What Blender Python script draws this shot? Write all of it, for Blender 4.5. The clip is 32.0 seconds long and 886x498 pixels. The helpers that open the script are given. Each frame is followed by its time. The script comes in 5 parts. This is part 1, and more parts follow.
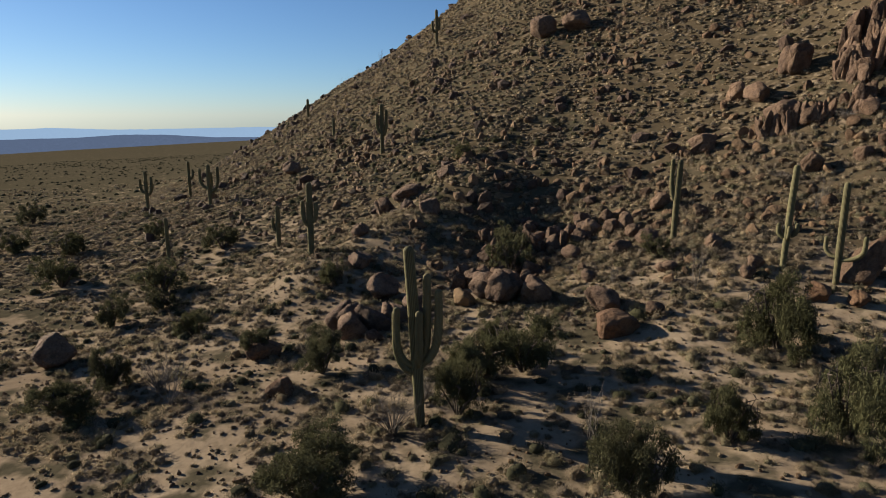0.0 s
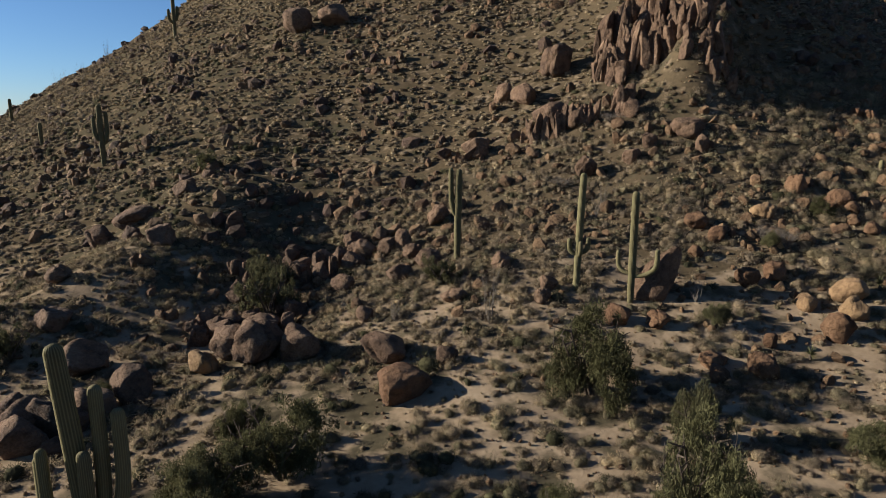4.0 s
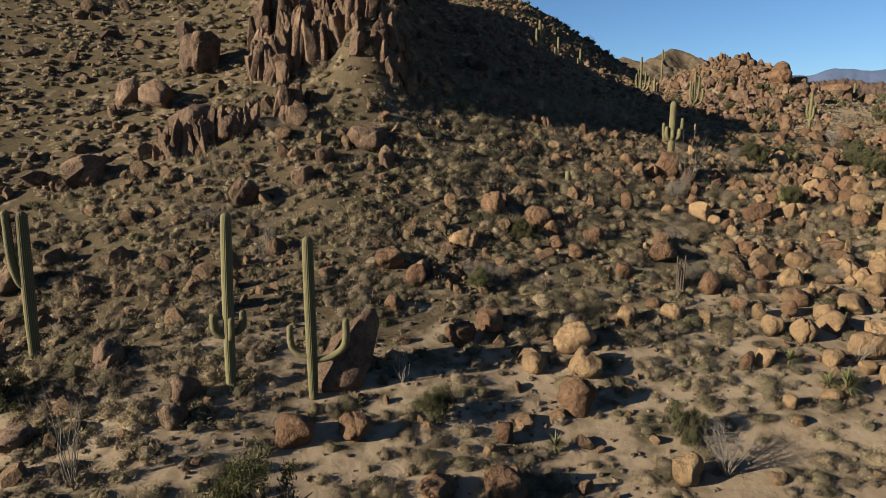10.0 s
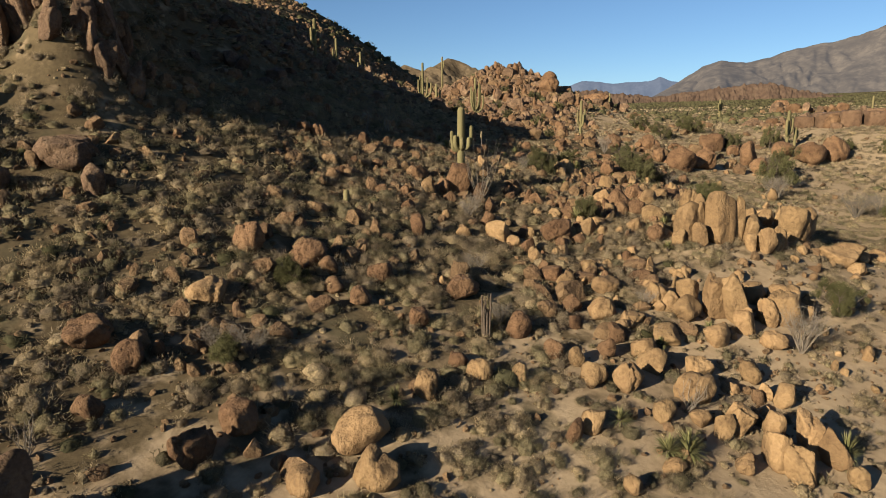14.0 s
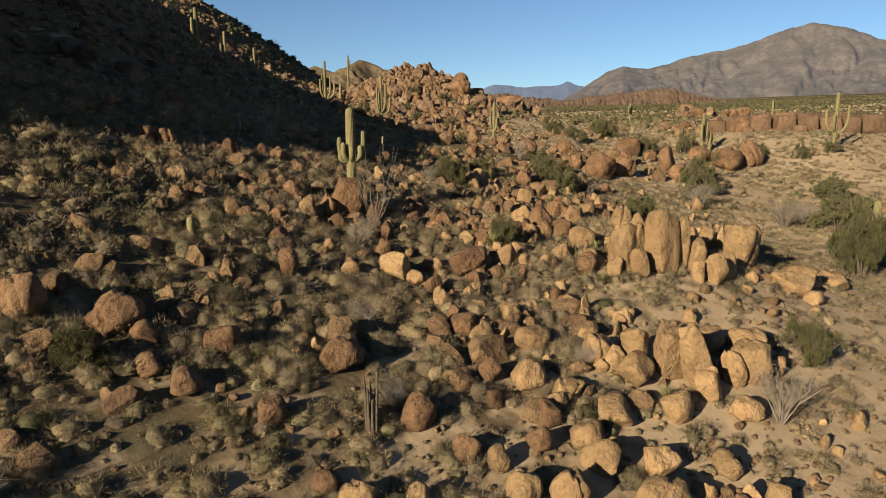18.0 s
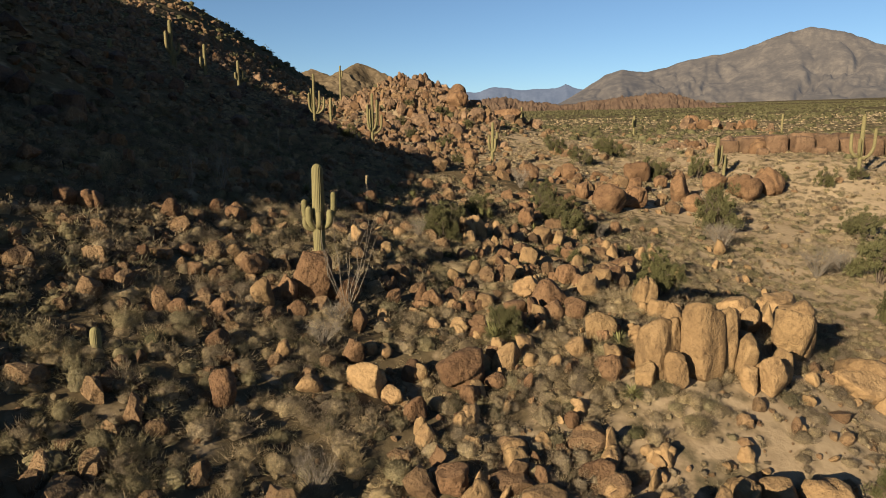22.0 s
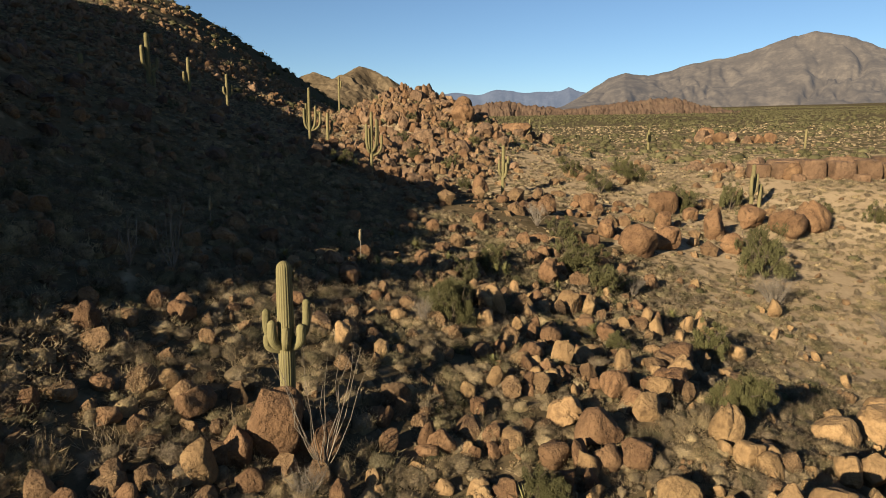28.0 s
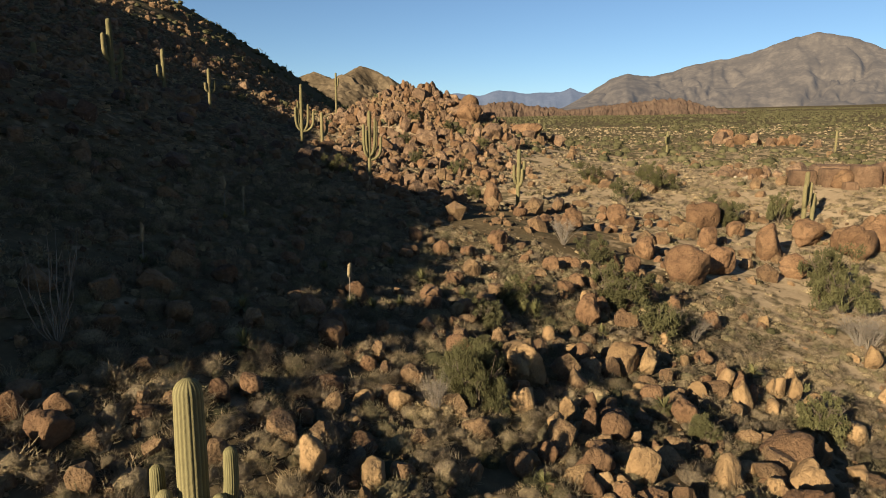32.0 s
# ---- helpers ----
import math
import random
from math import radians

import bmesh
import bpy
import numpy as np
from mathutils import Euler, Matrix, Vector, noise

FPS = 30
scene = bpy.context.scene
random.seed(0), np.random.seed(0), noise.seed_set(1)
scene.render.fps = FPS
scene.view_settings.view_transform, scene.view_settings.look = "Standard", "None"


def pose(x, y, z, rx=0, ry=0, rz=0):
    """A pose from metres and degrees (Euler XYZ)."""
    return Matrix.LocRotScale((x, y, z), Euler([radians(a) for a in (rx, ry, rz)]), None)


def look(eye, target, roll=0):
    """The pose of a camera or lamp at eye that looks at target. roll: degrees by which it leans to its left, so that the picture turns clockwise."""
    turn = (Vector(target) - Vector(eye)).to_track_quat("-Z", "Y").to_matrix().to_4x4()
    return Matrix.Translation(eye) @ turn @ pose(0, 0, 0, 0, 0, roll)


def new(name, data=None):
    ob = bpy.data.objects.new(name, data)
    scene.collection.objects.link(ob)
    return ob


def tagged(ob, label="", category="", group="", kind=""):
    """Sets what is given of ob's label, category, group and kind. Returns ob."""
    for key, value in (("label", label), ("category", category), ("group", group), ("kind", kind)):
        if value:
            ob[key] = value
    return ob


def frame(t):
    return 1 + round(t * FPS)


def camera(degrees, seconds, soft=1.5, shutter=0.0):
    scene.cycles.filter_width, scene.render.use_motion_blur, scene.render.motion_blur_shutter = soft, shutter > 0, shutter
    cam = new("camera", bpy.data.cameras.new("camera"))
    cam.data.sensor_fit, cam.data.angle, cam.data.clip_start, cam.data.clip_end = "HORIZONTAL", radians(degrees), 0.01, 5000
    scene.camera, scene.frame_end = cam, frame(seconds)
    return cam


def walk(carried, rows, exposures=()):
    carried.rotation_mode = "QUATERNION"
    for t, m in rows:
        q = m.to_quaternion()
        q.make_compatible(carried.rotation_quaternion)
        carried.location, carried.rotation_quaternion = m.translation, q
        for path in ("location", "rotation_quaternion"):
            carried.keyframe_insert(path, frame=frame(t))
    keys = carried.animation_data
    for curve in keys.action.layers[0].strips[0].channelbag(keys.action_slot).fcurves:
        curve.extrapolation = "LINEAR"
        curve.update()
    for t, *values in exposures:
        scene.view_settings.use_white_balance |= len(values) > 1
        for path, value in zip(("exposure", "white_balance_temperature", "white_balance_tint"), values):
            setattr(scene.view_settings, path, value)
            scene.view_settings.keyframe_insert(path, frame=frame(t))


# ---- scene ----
SOFT = 0.95
cam = camera(69.2, 32.0, soft=SOFT)
METRES, EYE, TILT, LEAN, TURN = 66.0, 14.0, -11.75, 0.0, 0.0
ROWS = [
    (0.0, 0.0, 0.0, 0.0, 0.0, 0.0, -0.0),
    (0.5, 0.0017, 0.0186, 0.0035, -1.37, 0.03, 0.29),
    (1.0, 0.0038, 0.0363, 0.0074, -3.56, 0.02, 0.76),
    (1.5, 0.0069, 0.0542, 0.0109, -6.31, 0.02, 1.34),
    (2.0, 0.0108, 0.0717, 0.0144, -9.08, -0.0, 1.91),
    (2.5, 0.016, 0.0888, 0.0177, -11.84, -0.05, 2.46),
    (3.0, 0.0218, 0.1054, 0.0209, -14.69, -0.15, 3.03),
    (3.5, 0.0288, 0.1216, 0.0245, -17.35, -0.28, 3.61),
    (5.5, 0.0614, 0.1805, 0.0377, -25.91, -0.85, 5.28),
    (6.0, 0.0709, 0.1939, 0.0405, -28.49, -1.05, 5.76),
    (6.5, 0.0806, 0.2068, 0.0433, -31.13, -1.27, 6.22),
    (7.0, 0.0908, 0.2195, 0.0459, -33.68, -1.5, 6.69),
    (7.5, 0.1017, 0.2317, 0.0482, -36.04, -1.71, 7.09),
    (8.0, 0.1133, 0.2428, 0.051, -38.21, -1.96, 7.46),
    (8.5, 0.1247, 0.2543, 0.0534, -40.46, -2.19, 7.81),
    (9.0, 0.1369, 0.2646, 0.0558, -42.63, -2.46, 8.15),
    (9.5, 0.1492, 0.2746, 0.058, -44.66, -2.69, 8.46),
    (10.0, 0.1618, 0.2841, 0.0604, -46.71, -2.96, 8.76),
    (10.5, 0.1748, 0.2929, 0.0625, -48.65, -3.21, 9.04),
    (11.0, 0.1882, 0.3012, 0.0644, -50.87, -3.5, 9.35),
    (11.5, 0.2021, 0.3091, 0.0665, -53.57, -3.89, 9.7),
    (12.0, 0.2161, 0.3165, 0.0683, -56.27, -4.26, 9.98),
    (12.5, 0.2304, 0.3228, 0.0701, -58.55, -4.6, 10.24),
    (13.0, 0.2448, 0.3289, 0.0718, -60.77, -4.92, 10.46),
    (13.5, 0.2597, 0.3346, 0.0732, -63.02, -5.27, 10.7),
    (14.0, 0.275, 0.3397, 0.0744, -65.28, -5.64, 10.93),
    (14.5, 0.2903, 0.3444, 0.0754, -67.71, -6.06, 11.14),
    (15.0, 0.3059, 0.3485, 0.0763, -69.71, -6.4, 11.31),
    (15.5, 0.3217, 0.3521, 0.077, -71.47, -6.71, 11.44),
    (17.5, 0.3821, 0.3644, 0.0803, -72.77, -6.89, 11.41),
    (18.0, 0.3972, 0.367, 0.083, -72.91, -6.9, 11.4),
    (18.5, 0.4119, 0.3694, 0.0867, -73.02, -6.91, 11.37),
    (19.0, 0.426, 0.3714, 0.0916, -73.09, -6.91, 11.34),
    (19.5, 0.4399, 0.3734, 0.0971, -73.1, -6.89, 11.3),
    (20.0, 0.4533, 0.3753, 0.1027, -73.1, -6.87, 11.27),
    (20.5, 0.466, 0.3772, 0.1082, -73.07, -6.86, 11.24),
    (21.0, 0.4782, 0.3789, 0.114, -73.04, -6.83, 11.22),
    (21.5, 0.4898, 0.3807, 0.1205, -73.05, -6.79, 11.18),
    (22.0, 0.5009, 0.3822, 0.1273, -73.08, -6.77, 11.17),
    (22.5, 0.5114, 0.384, 0.1342, -73.1, -6.76, 11.13),
    (23.0, 0.5215, 0.386, 0.1411, -73.05, -6.74, 11.08),
    (23.5, 0.5309, 0.388, 0.1476, -73.04, -6.73, 11.07),
    (24.0, 0.54, 0.3901, 0.1536, -73.05, -6.72, 11.06),
    (24.5, 0.5489, 0.3923, 0.1592, -73.06, -6.71, 11.05),
    (25.0, 0.5578, 0.3946, 0.1645, -73.06, -6.7, 11.03),
    (25.5, 0.5669, 0.397, 0.1693, -73.02, -6.67, 11.01),
    (27.5, 0.6111, 0.412, 0.1748, -72.88, -6.57, 10.86),
    (28.0, 0.6243, 0.4167, 0.1762, -72.88, -6.56, 10.85),
    (28.5, 0.6386, 0.4219, 0.1774, -72.87, -6.54, 10.84),
    (29.0, 0.6539, 0.4274, 0.1789, -72.86, -6.53, 10.83),
    (29.5, 0.6703, 0.4333, 0.1805, -72.85, -6.53, 10.82),
    (30.0, 0.6879, 0.4398, 0.1818, -72.86, -6.52, 10.8),
    (30.5, 0.706, 0.4464, 0.1835, -72.84, -6.51, 10.79),
    (31.0, 0.7246, 0.4534, 0.1853, -72.81, -6.5, 10.78),
    (31.5, 0.7437, 0.4605, 0.1874, -72.78, -6.49, 10.77),
    (32.0, 0.7629, 0.4678, 0.1895, -72.79, -6.49, 10.75),
]
walk(cam, [(t, pose(0, 0, EYE, TILT, LEAN, TURN) @ pose(METRES * x, METRES * y, METRES * z, 90 + pitch, roll, yaw)) for t, x, y, z, yaw, pitch, roll in ROWS], exposures=[(0.0, 1.1, 6200, 10), (3.0, 1.13, 6000, 10), (6.0, 1.18, 5900, 9), (9.0, 1.25, 6100, 8), (12.0, 1.36, 6600, 7), (19.0, 1.43, 7300, 7), (32.0, 1.58, 7500, 7)])

# ---- light ----
SUN_AZ, SUN_EL = -66.0, 18.6   # degrees from +y towards +x, and above the horizon
SUN_DIR = Vector((math.sin(radians(SUN_AZ)) * math.cos(radians(SUN_EL)), math.cos(radians(SUN_AZ)) * math.cos(radians(SUN_EL)), math.sin(radians(SUN_EL))))
world = bpy.data.worlds.new("world")
scene.world = world
world.use_nodes = True
wn = world.node_tree
sky = wn.nodes.new("ShaderNodeTexSky")
sky.sky_type, sky.sun_disc = "NISHITA", False
sky.sun_elevation, sky.sun_rotation = radians(SUN_EL), radians(SUN_AZ)
sky.altitude, sky.air_density, sky.dust_density, sky.ozone_density = 1200.0, 0.9, 0.45, 4.8
wn.nodes["Background"].inputs["Strength"].default_value = 0.046
wn.links.new(sky.outputs[0], wn.nodes["Background"].inputs["Color"])
sun_data = bpy.data.lights.new("sun", "SUN")
sun_data.energy, sun_data.angle, sun_data.color = 5.0, radians(0.55), (1.0, 0.885, 0.72)
sun = new("sun", sun_data)
sun.matrix_world = look(SUN_DIR * 200, (0, 0, 0))


# ---- materials ----
def material(name, colours, scale=1.0, fine=12.0, bump=0.3, bump_scale=20.0, rough=0.9, spread=0.0, tint=(0.1, 0.06, 0.03), source="object", attr="", attr_colour=(1, 1, 1), spec=0.2, stains=0.0):
    """colours: (position, rgb) stops of a ramp driven by noise at two scales; spread: how far each piece leans to its tint."""
    m = bpy.data.materials.new(name)
    m.use_nodes = True
    n, l = m.node_tree.nodes, m.node_tree.links
    b = n["Principled BSDF"]
    geo = n.new("ShaderNodeNewGeometry")

    def noise_tex(s, detail, rough_):
        t = n.new("ShaderNodeTexNoise")
        t.inputs["Scale"].default_value, t.inputs["Detail"].default_value, t.inputs["Roughness"].default_value = s, detail, rough_
        l.new(geo.outputs["Position"], t.inputs["Vector"])
        return t.outputs["Fac"]

    def mix(a, c, fac, mode="MIX"):
        x = n.new("ShaderNodeMix")
        x.data_type, x.blend_type = "RGBA", mode
        for sock, v in ((x.inputs[0], fac), (x.inputs[6], a), (x.inputs[7], c)):
            if isinstance(v, (int, float)):
                sock.default_value = v
            elif isinstance(v, tuple):
                sock.default_value = (*v, 1)
            else:
                l.new(v, sock)
        return x.outputs[2]

    def calc(op, a, c):
        x = n.new("ShaderNodeMath")
        x.operation = op
        for sock, v in ((x.inputs[0], a), (x.inputs[1], c)):
            if isinstance(v, (int, float)):
                sock.default_value = v
            else:
                l.new(v, sock)
        return x.outputs[0]

    big, small = noise_tex(scale, 4, 0.6), noise_tex(fine, 5, 0.65)
    ramp = n.new("ShaderNodeValToRGB")
    for i, (pos, rgb) in enumerate(colours):
        e = ramp.color_ramp.elements[i] if i < 2 else ramp.color_ramp.elements.new(pos)
        e.position, e.color = pos, (*rgb, 1)
    l.new(calc("ADD", calc("MULTIPLY", big, 0.62), calc("MULTIPLY", small, 0.38)), ramp.inputs[0])
    out = ramp.outputs[0]
    if spread:
        if source == "object":
            info = n.new("ShaderNodeObjectInfo").outputs["Random"]
        else:
            info = geo.outputs["Random Per Island"]
        out = mix(out, tint, calc("MULTIPLY", info, spread))
        bright = calc("ADD", calc("MULTIPLY", calc("FRACT", calc("MULTIPLY", info, 7.31), 0.0), 0.45), 0.78)
        hsv = n.new("ShaderNodeHueSaturation")
        l.new(out, hsv.inputs["Color"])
        l.new(bright, hsv.inputs["Value"])
        out = hsv.outputs[0]
    if attr:
        a = n.new("ShaderNodeAttribute")
        a.attribute_name = attr
        out = mix(out, attr_colour, a.outputs["Fac"])
    b.inputs["Roughness"].default_value = rough
    b.inputs["Specular IOR Level"].default_value = spec
    if stains:
        st = n.new("ShaderNodeMapRange")
        st.inputs["From Min"].default_value, st.inputs["From Max"].default_value, st.inputs["To Max"].default_value = 0.52, 0.66, stains
        l.new(noise_tex(scale * 2.3, 8, 0.72), st.inputs["Value"])
        out = mix(out, tuple(c * 0.35 for c in tint), st.outputs[0])
    if bump:
        coarse = n.new("ShaderNodeBump")
        coarse.inputs["Strength"].default_value, coarse.inputs["Distance"].default_value = min(1.0, bump * 1.2), 0.4
        l.new(noise_tex(bump_scale * 0.3, 5, 0.6), coarse.inputs["Height"])
        bp = n.new("ShaderNodeBump")
        l.new(coarse.outputs[0], bp.inputs["Normal"])
        bp.inputs["Strength"].default_value, bp.inputs["Distance"].default_value = bump, 0.16
        l.new(noise_tex(bump_scale, 6, 0.7), bp.inputs["Height"])
        l.new(bp.outputs[0], b.inputs["Normal"])
    l.new(out, b.inputs["Base Color"])
    return m


M_GROUND = material("desert_soil", [(0.28, (0.1534, 0.1114, 0.0707)), (0.44, (0.2156, 0.1590, 0.1020)), (0.58, (0.2635, 0.1988, 0.1289)), (0.74, (0.3115, 0.2414, 0.1623))], 0.16, 2.6, 0.14, 7.0, 0.95, spec=0.0)
M_ROCK = material("granite", [(0.26, (0.0805, 0.0506, 0.0267)), (0.42, (0.1527, 0.0965, 0.0478)), (0.56, (0.2131, 0.1374, 0.0688)), (0.74, (0.2772, 0.1857, 0.0985))], 0.8, 9.0, 0.6, 5.0, 0.92, 0.3, (0.1228, 0.0683, 0.0368), stains=0.5)
M_CRAG = material("brown_granite", [(0.32, (0.0462, 0.0296, 0.0213)), (0.43, (0.111, 0.0685, 0.0425)), (0.54, (0.1711, 0.1072, 0.0648)), (0.66, (0.2497, 0.1646, 0.1018))], 0.9, 9.0, 1.0, 7.0, 0.92, 0.45, (0.098, 0.062, 0.041), stains=0.6)
M_STONE = material("granite_stones", [(0.32, (0.0823, 0.0488, 0.0298)), (0.44, (0.1574, 0.0962, 0.0512)), (0.56, (0.2286, 0.1428, 0.0746)), (0.68, (0.2848, 0.1867, 0.1037))], 1.0, 12.0, 0.7, 12.0, 0.9, 0.45, (0.14, 0.0772, 0.0417), "island", stains=0.3)
M_VARNISH = material("varnished_stones", [(0.32, (0.0333, 0.0222, 0.0163)), (0.45, (0.074, 0.0474, 0.0318)), (0.58, (0.1147, 0.074, 0.0474)), (0.72, (0.1665, 0.1125, 0.071))], 1.0, 12.0, 0.7, 12.0, 0.9, 0.45, (0.0629, 0.037, 0.0266), "island", stains=0.4)
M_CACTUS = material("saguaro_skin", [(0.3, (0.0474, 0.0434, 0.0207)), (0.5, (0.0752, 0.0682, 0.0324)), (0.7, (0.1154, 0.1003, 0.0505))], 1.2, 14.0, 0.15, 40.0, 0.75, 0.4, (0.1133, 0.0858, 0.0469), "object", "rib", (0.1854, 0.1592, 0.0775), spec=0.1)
M_LEAF = material("juniper_leaves", [(0.3, (0.0387, 0.0378, 0.0176)), (0.5, (0.0748, 0.0713, 0.0326)), (0.7, (0.1188, 0.1100, 0.0510))], 1.5, 11.0, 0.0, 10.0, 0.9, 0.35, (0.075, 0.068, 0.042), spec=0.03)
M_TWIG = material("grey_twigs", [(0.3, (0.077, 0.0622, 0.0503)), (0.5, (0.1302, 0.1095, 0.0888)), (0.7, (0.1894, 0.1658, 0.1391))], 2.0, 14.0, 0.0, 10.0, 0.9, 0.3, (0.1184, 0.0888, 0.0592))
M_BARK = material("bark", [(0.3, (0.037, 0.0266, 0.0185)), (0.5, (0.074, 0.0555, 0.0407)), (0.7, (0.1332, 0.1036, 0.0814))], 3.0, 18.0, 0.4, 30.0, 0.95)
M_YUCCA = material("yucca_leaves", [(0.3, (0.0592, 0.0622, 0.0237)), (0.5, (0.1125, 0.1095, 0.0444)), (0.7, (0.1776, 0.1598, 0.071))], 2.0, 15.0, 0.0, 10.0, 0.7, 0.3, (0.1421, 0.1125, 0.0474), "island")
M_GRASS = material("bursage_and_dry_grass", [(0.36, (0.1350, 0.1069, 0.0799)), (0.45, (0.2346, 0.1838, 0.1267)), (0.54, (0.3585, 0.2780, 0.1707)), (0.63, (0.5606, 0.4238, 0.2424))], 0.6, 13.0, 1.0, 22.0, 0.95, 0.35, (0.15, 0.122, 0.09), "island", spec=0.0)
M_SCRUB = material("dark_scrub", [(0.36, (0.0222, 0.0222, 0.0118)), (0.46, (0.0429, 0.0407, 0.0207)), (0.56, (0.0666, 0.0622, 0.0311)), (0.66, (0.1036, 0.0925, 0.0488))], 0.35, 6.0, 0.0, 50.0, 0.95, 0.35, (0.0629, 0.0555, 0.037), "island", spec=0.05)
M_SAGE = material("grey_green_brittlebush", [(0.36, (0.1106, 0.0922, 0.0610)), (0.45, (0.1871, 0.1565, 0.0970)), (0.54, (0.2805, 0.2326, 0.1355)), (0.63, (0.4037, 0.3248, 0.1920))], 0.6, 13.0, 1.0, 22.0, 0.95, 0.35, (0.105, 0.094, 0.062), "island", spec=0.0)
M_CREOSOTE = material("creosote", [(0.36, (0.0312, 0.0303, 0.0143)), (0.46, (0.0485, 0.0459, 0.0223)), (0.56, (0.0659, 0.0607, 0.0318)), (0.66, (0.0867, 0.0762, 0.0437))], 0.05, 2.0, 0.0, 50.0, 0.95, 0.35, (0.075, 0.064, 0.036), "island", spec=0.05)


def lay_over(m, attr, rgb_dark, rgb_light, size, edge):
    """Patches of litter, low growth and some painted shade over the soil, as dense as the ground's attribute says (0 to
    1).
    """
    n, l = m.node_tree.nodes, m.node_tree.links
    b = n["Principled BSDF"]
    a = n.new("ShaderNodeAttribute")
    a.attribute_name = attr
    g = n.new("ShaderNodeNewGeometry")
    t = n.new("ShaderNodeTexNoise")
    t.inputs["Scale"].default_value, t.inputs["Detail"].default_value = size, 5
    l.new(g.outputs["Position"], t.inputs["Vector"])
    mr = n.new("ShaderNodeMapRange")
    mr.inputs["From Min"].default_value, mr.inputs["From Max"].default_value = 0.3, 0.7
    l.new(t.outputs["Fac"], mr.inputs["Value"])
    d = n.new("ShaderNodeMath")
    d.operation = "SUBTRACT"
    l.new(a.outputs["Fac"], d.inputs[0])
    l.new(mr.outputs[0], d.inputs[1])
    f = n.new("ShaderNodeMapRange")
    f.inputs["From Min"].default_value, f.inputs["From Max"].default_value = -edge, edge
    l.new(d.outputs[0], f.inputs["Value"])
    t2 = n.new("ShaderNodeTexNoise")
    t2.inputs["Scale"].default_value, t2.inputs["Detail"].default_value = size * 3.7, 4
    l.new(g.outputs["Position"], t2.inputs["Vector"])
    c = n.new("ShaderNodeMix")
    c.data_type = "RGBA"
    c.inputs[6].default_value, c.inputs[7].default_value = (*rgb_dark, 1), (*rgb_light, 1)
    l.new(t2.outputs["Fac"], c.inputs[0])
    mx = n.new("ShaderNodeMix")
    mx.data_type = "RGBA"
    l.new(f.outputs[0], mx.inputs[0])
    l.new(b.inputs["Base Color"].links[0].from_socket, mx.inputs[6])
    l.new(c.outputs[2], mx.inputs[7])
    l.new(mx.outputs[2], b.inputs["Base Color"])


lay_over(M_GROUND, "stony", (0.046, 0.035, 0.022), (0.115, 0.086, 0.05), 0.9, 0.25)
def let_light_through(mat, share):
    """Thin leaves pass some of the light that falls on them."""
    tree = mat.node_tree
    out = next(n for n in tree.nodes if n.type == "OUTPUT_MATERIAL")
    face = out.inputs["Surface"].links[0].from_node
    leaf, mix = tree.nodes.new("ShaderNodeBsdfTranslucent"), tree.nodes.new("ShaderNodeMixShader")
    tree.links.new(face.inputs["Base Color"].links[0].from_socket, leaf.inputs["Color"])
    mix.inputs["Fac"].default_value = share
    tree.links.new(face.outputs[0], mix.inputs[1])
    tree.links.new(leaf.outputs[0], mix.inputs[2])
    tree.links.new(mix.outputs[0], out.inputs["Surface"])


let_light_through(M_GRASS, 0.2)
let_light_through(M_SAGE, 0.2)
let_light_through(M_SCRUB, 0.25)
let_light_through(M_LEAF, 0.25)
lay_over(M_GROUND, "cover_and_shade", (0.040, 0.034, 0.021), (0.096, 0.079, 0.049), 0.45, 0.15)
M_RUBBLE = material("red_rubble_hill", [(0.3, (0.0373, 0.0230, 0.0173)), (0.5, (0.0693, 0.0438, 0.0300)), (0.7, (0.0959, 0.0657, 0.0433))], 0.12, 0.9, 0.8, 0.8, 1.0)


# Distance haze is painted into the far ranges as a bluish emission.
def hazed_backdrop_material(name, rgb, haze_glow):
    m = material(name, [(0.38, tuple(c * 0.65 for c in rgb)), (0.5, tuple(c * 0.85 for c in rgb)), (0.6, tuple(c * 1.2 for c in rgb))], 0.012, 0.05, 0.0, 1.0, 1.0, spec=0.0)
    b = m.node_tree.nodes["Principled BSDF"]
    b.inputs["Emission Color"].default_value, b.inputs["Emission Strength"].default_value = (*haze_glow, 1), 1.0
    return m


M_MOUNTAIN = hazed_backdrop_material("hazed_mountain_slopes", (0.078, 0.064, 0.05), (0.016, 0.021, 0.031))
M_CONE = material("brushy_hill", [(0.35, (0.045, 0.034, 0.022)), (0.5, (0.08, 0.06, 0.039)), (0.62, (0.125, 0.093, 0.06))], 0.03, 0.25, 0.8, 0.3, 1.0, spec=0.0)
M_PINK = material("rust_granite", [(0.32, (0.0574, 0.0313, 0.0174)), (0.45, (0.1092, 0.0606, 0.0321)), (0.6, (0.1551, 0.0907, 0.0484)), (0.7, (0.1896, 0.1162, 0.0645))], 0.6, 8.0, 0.9, 5.0, 0.9, 0.3, (0.0859, 0.044, 0.0227), stains=0.6)
M_LEDGE = material("ledge_granite", [(0.32, (0.0520, 0.0300, 0.0190)), (0.45, (0.0960, 0.0570, 0.0340)), (0.6, (0.1330, 0.0830, 0.0500)), (0.7, (0.1690, 0.1080, 0.0650))], 0.5, 7.0, 0.9, 5.0, 0.9, 0.3, (0.0760, 0.0430, 0.0260), stains=0.6)
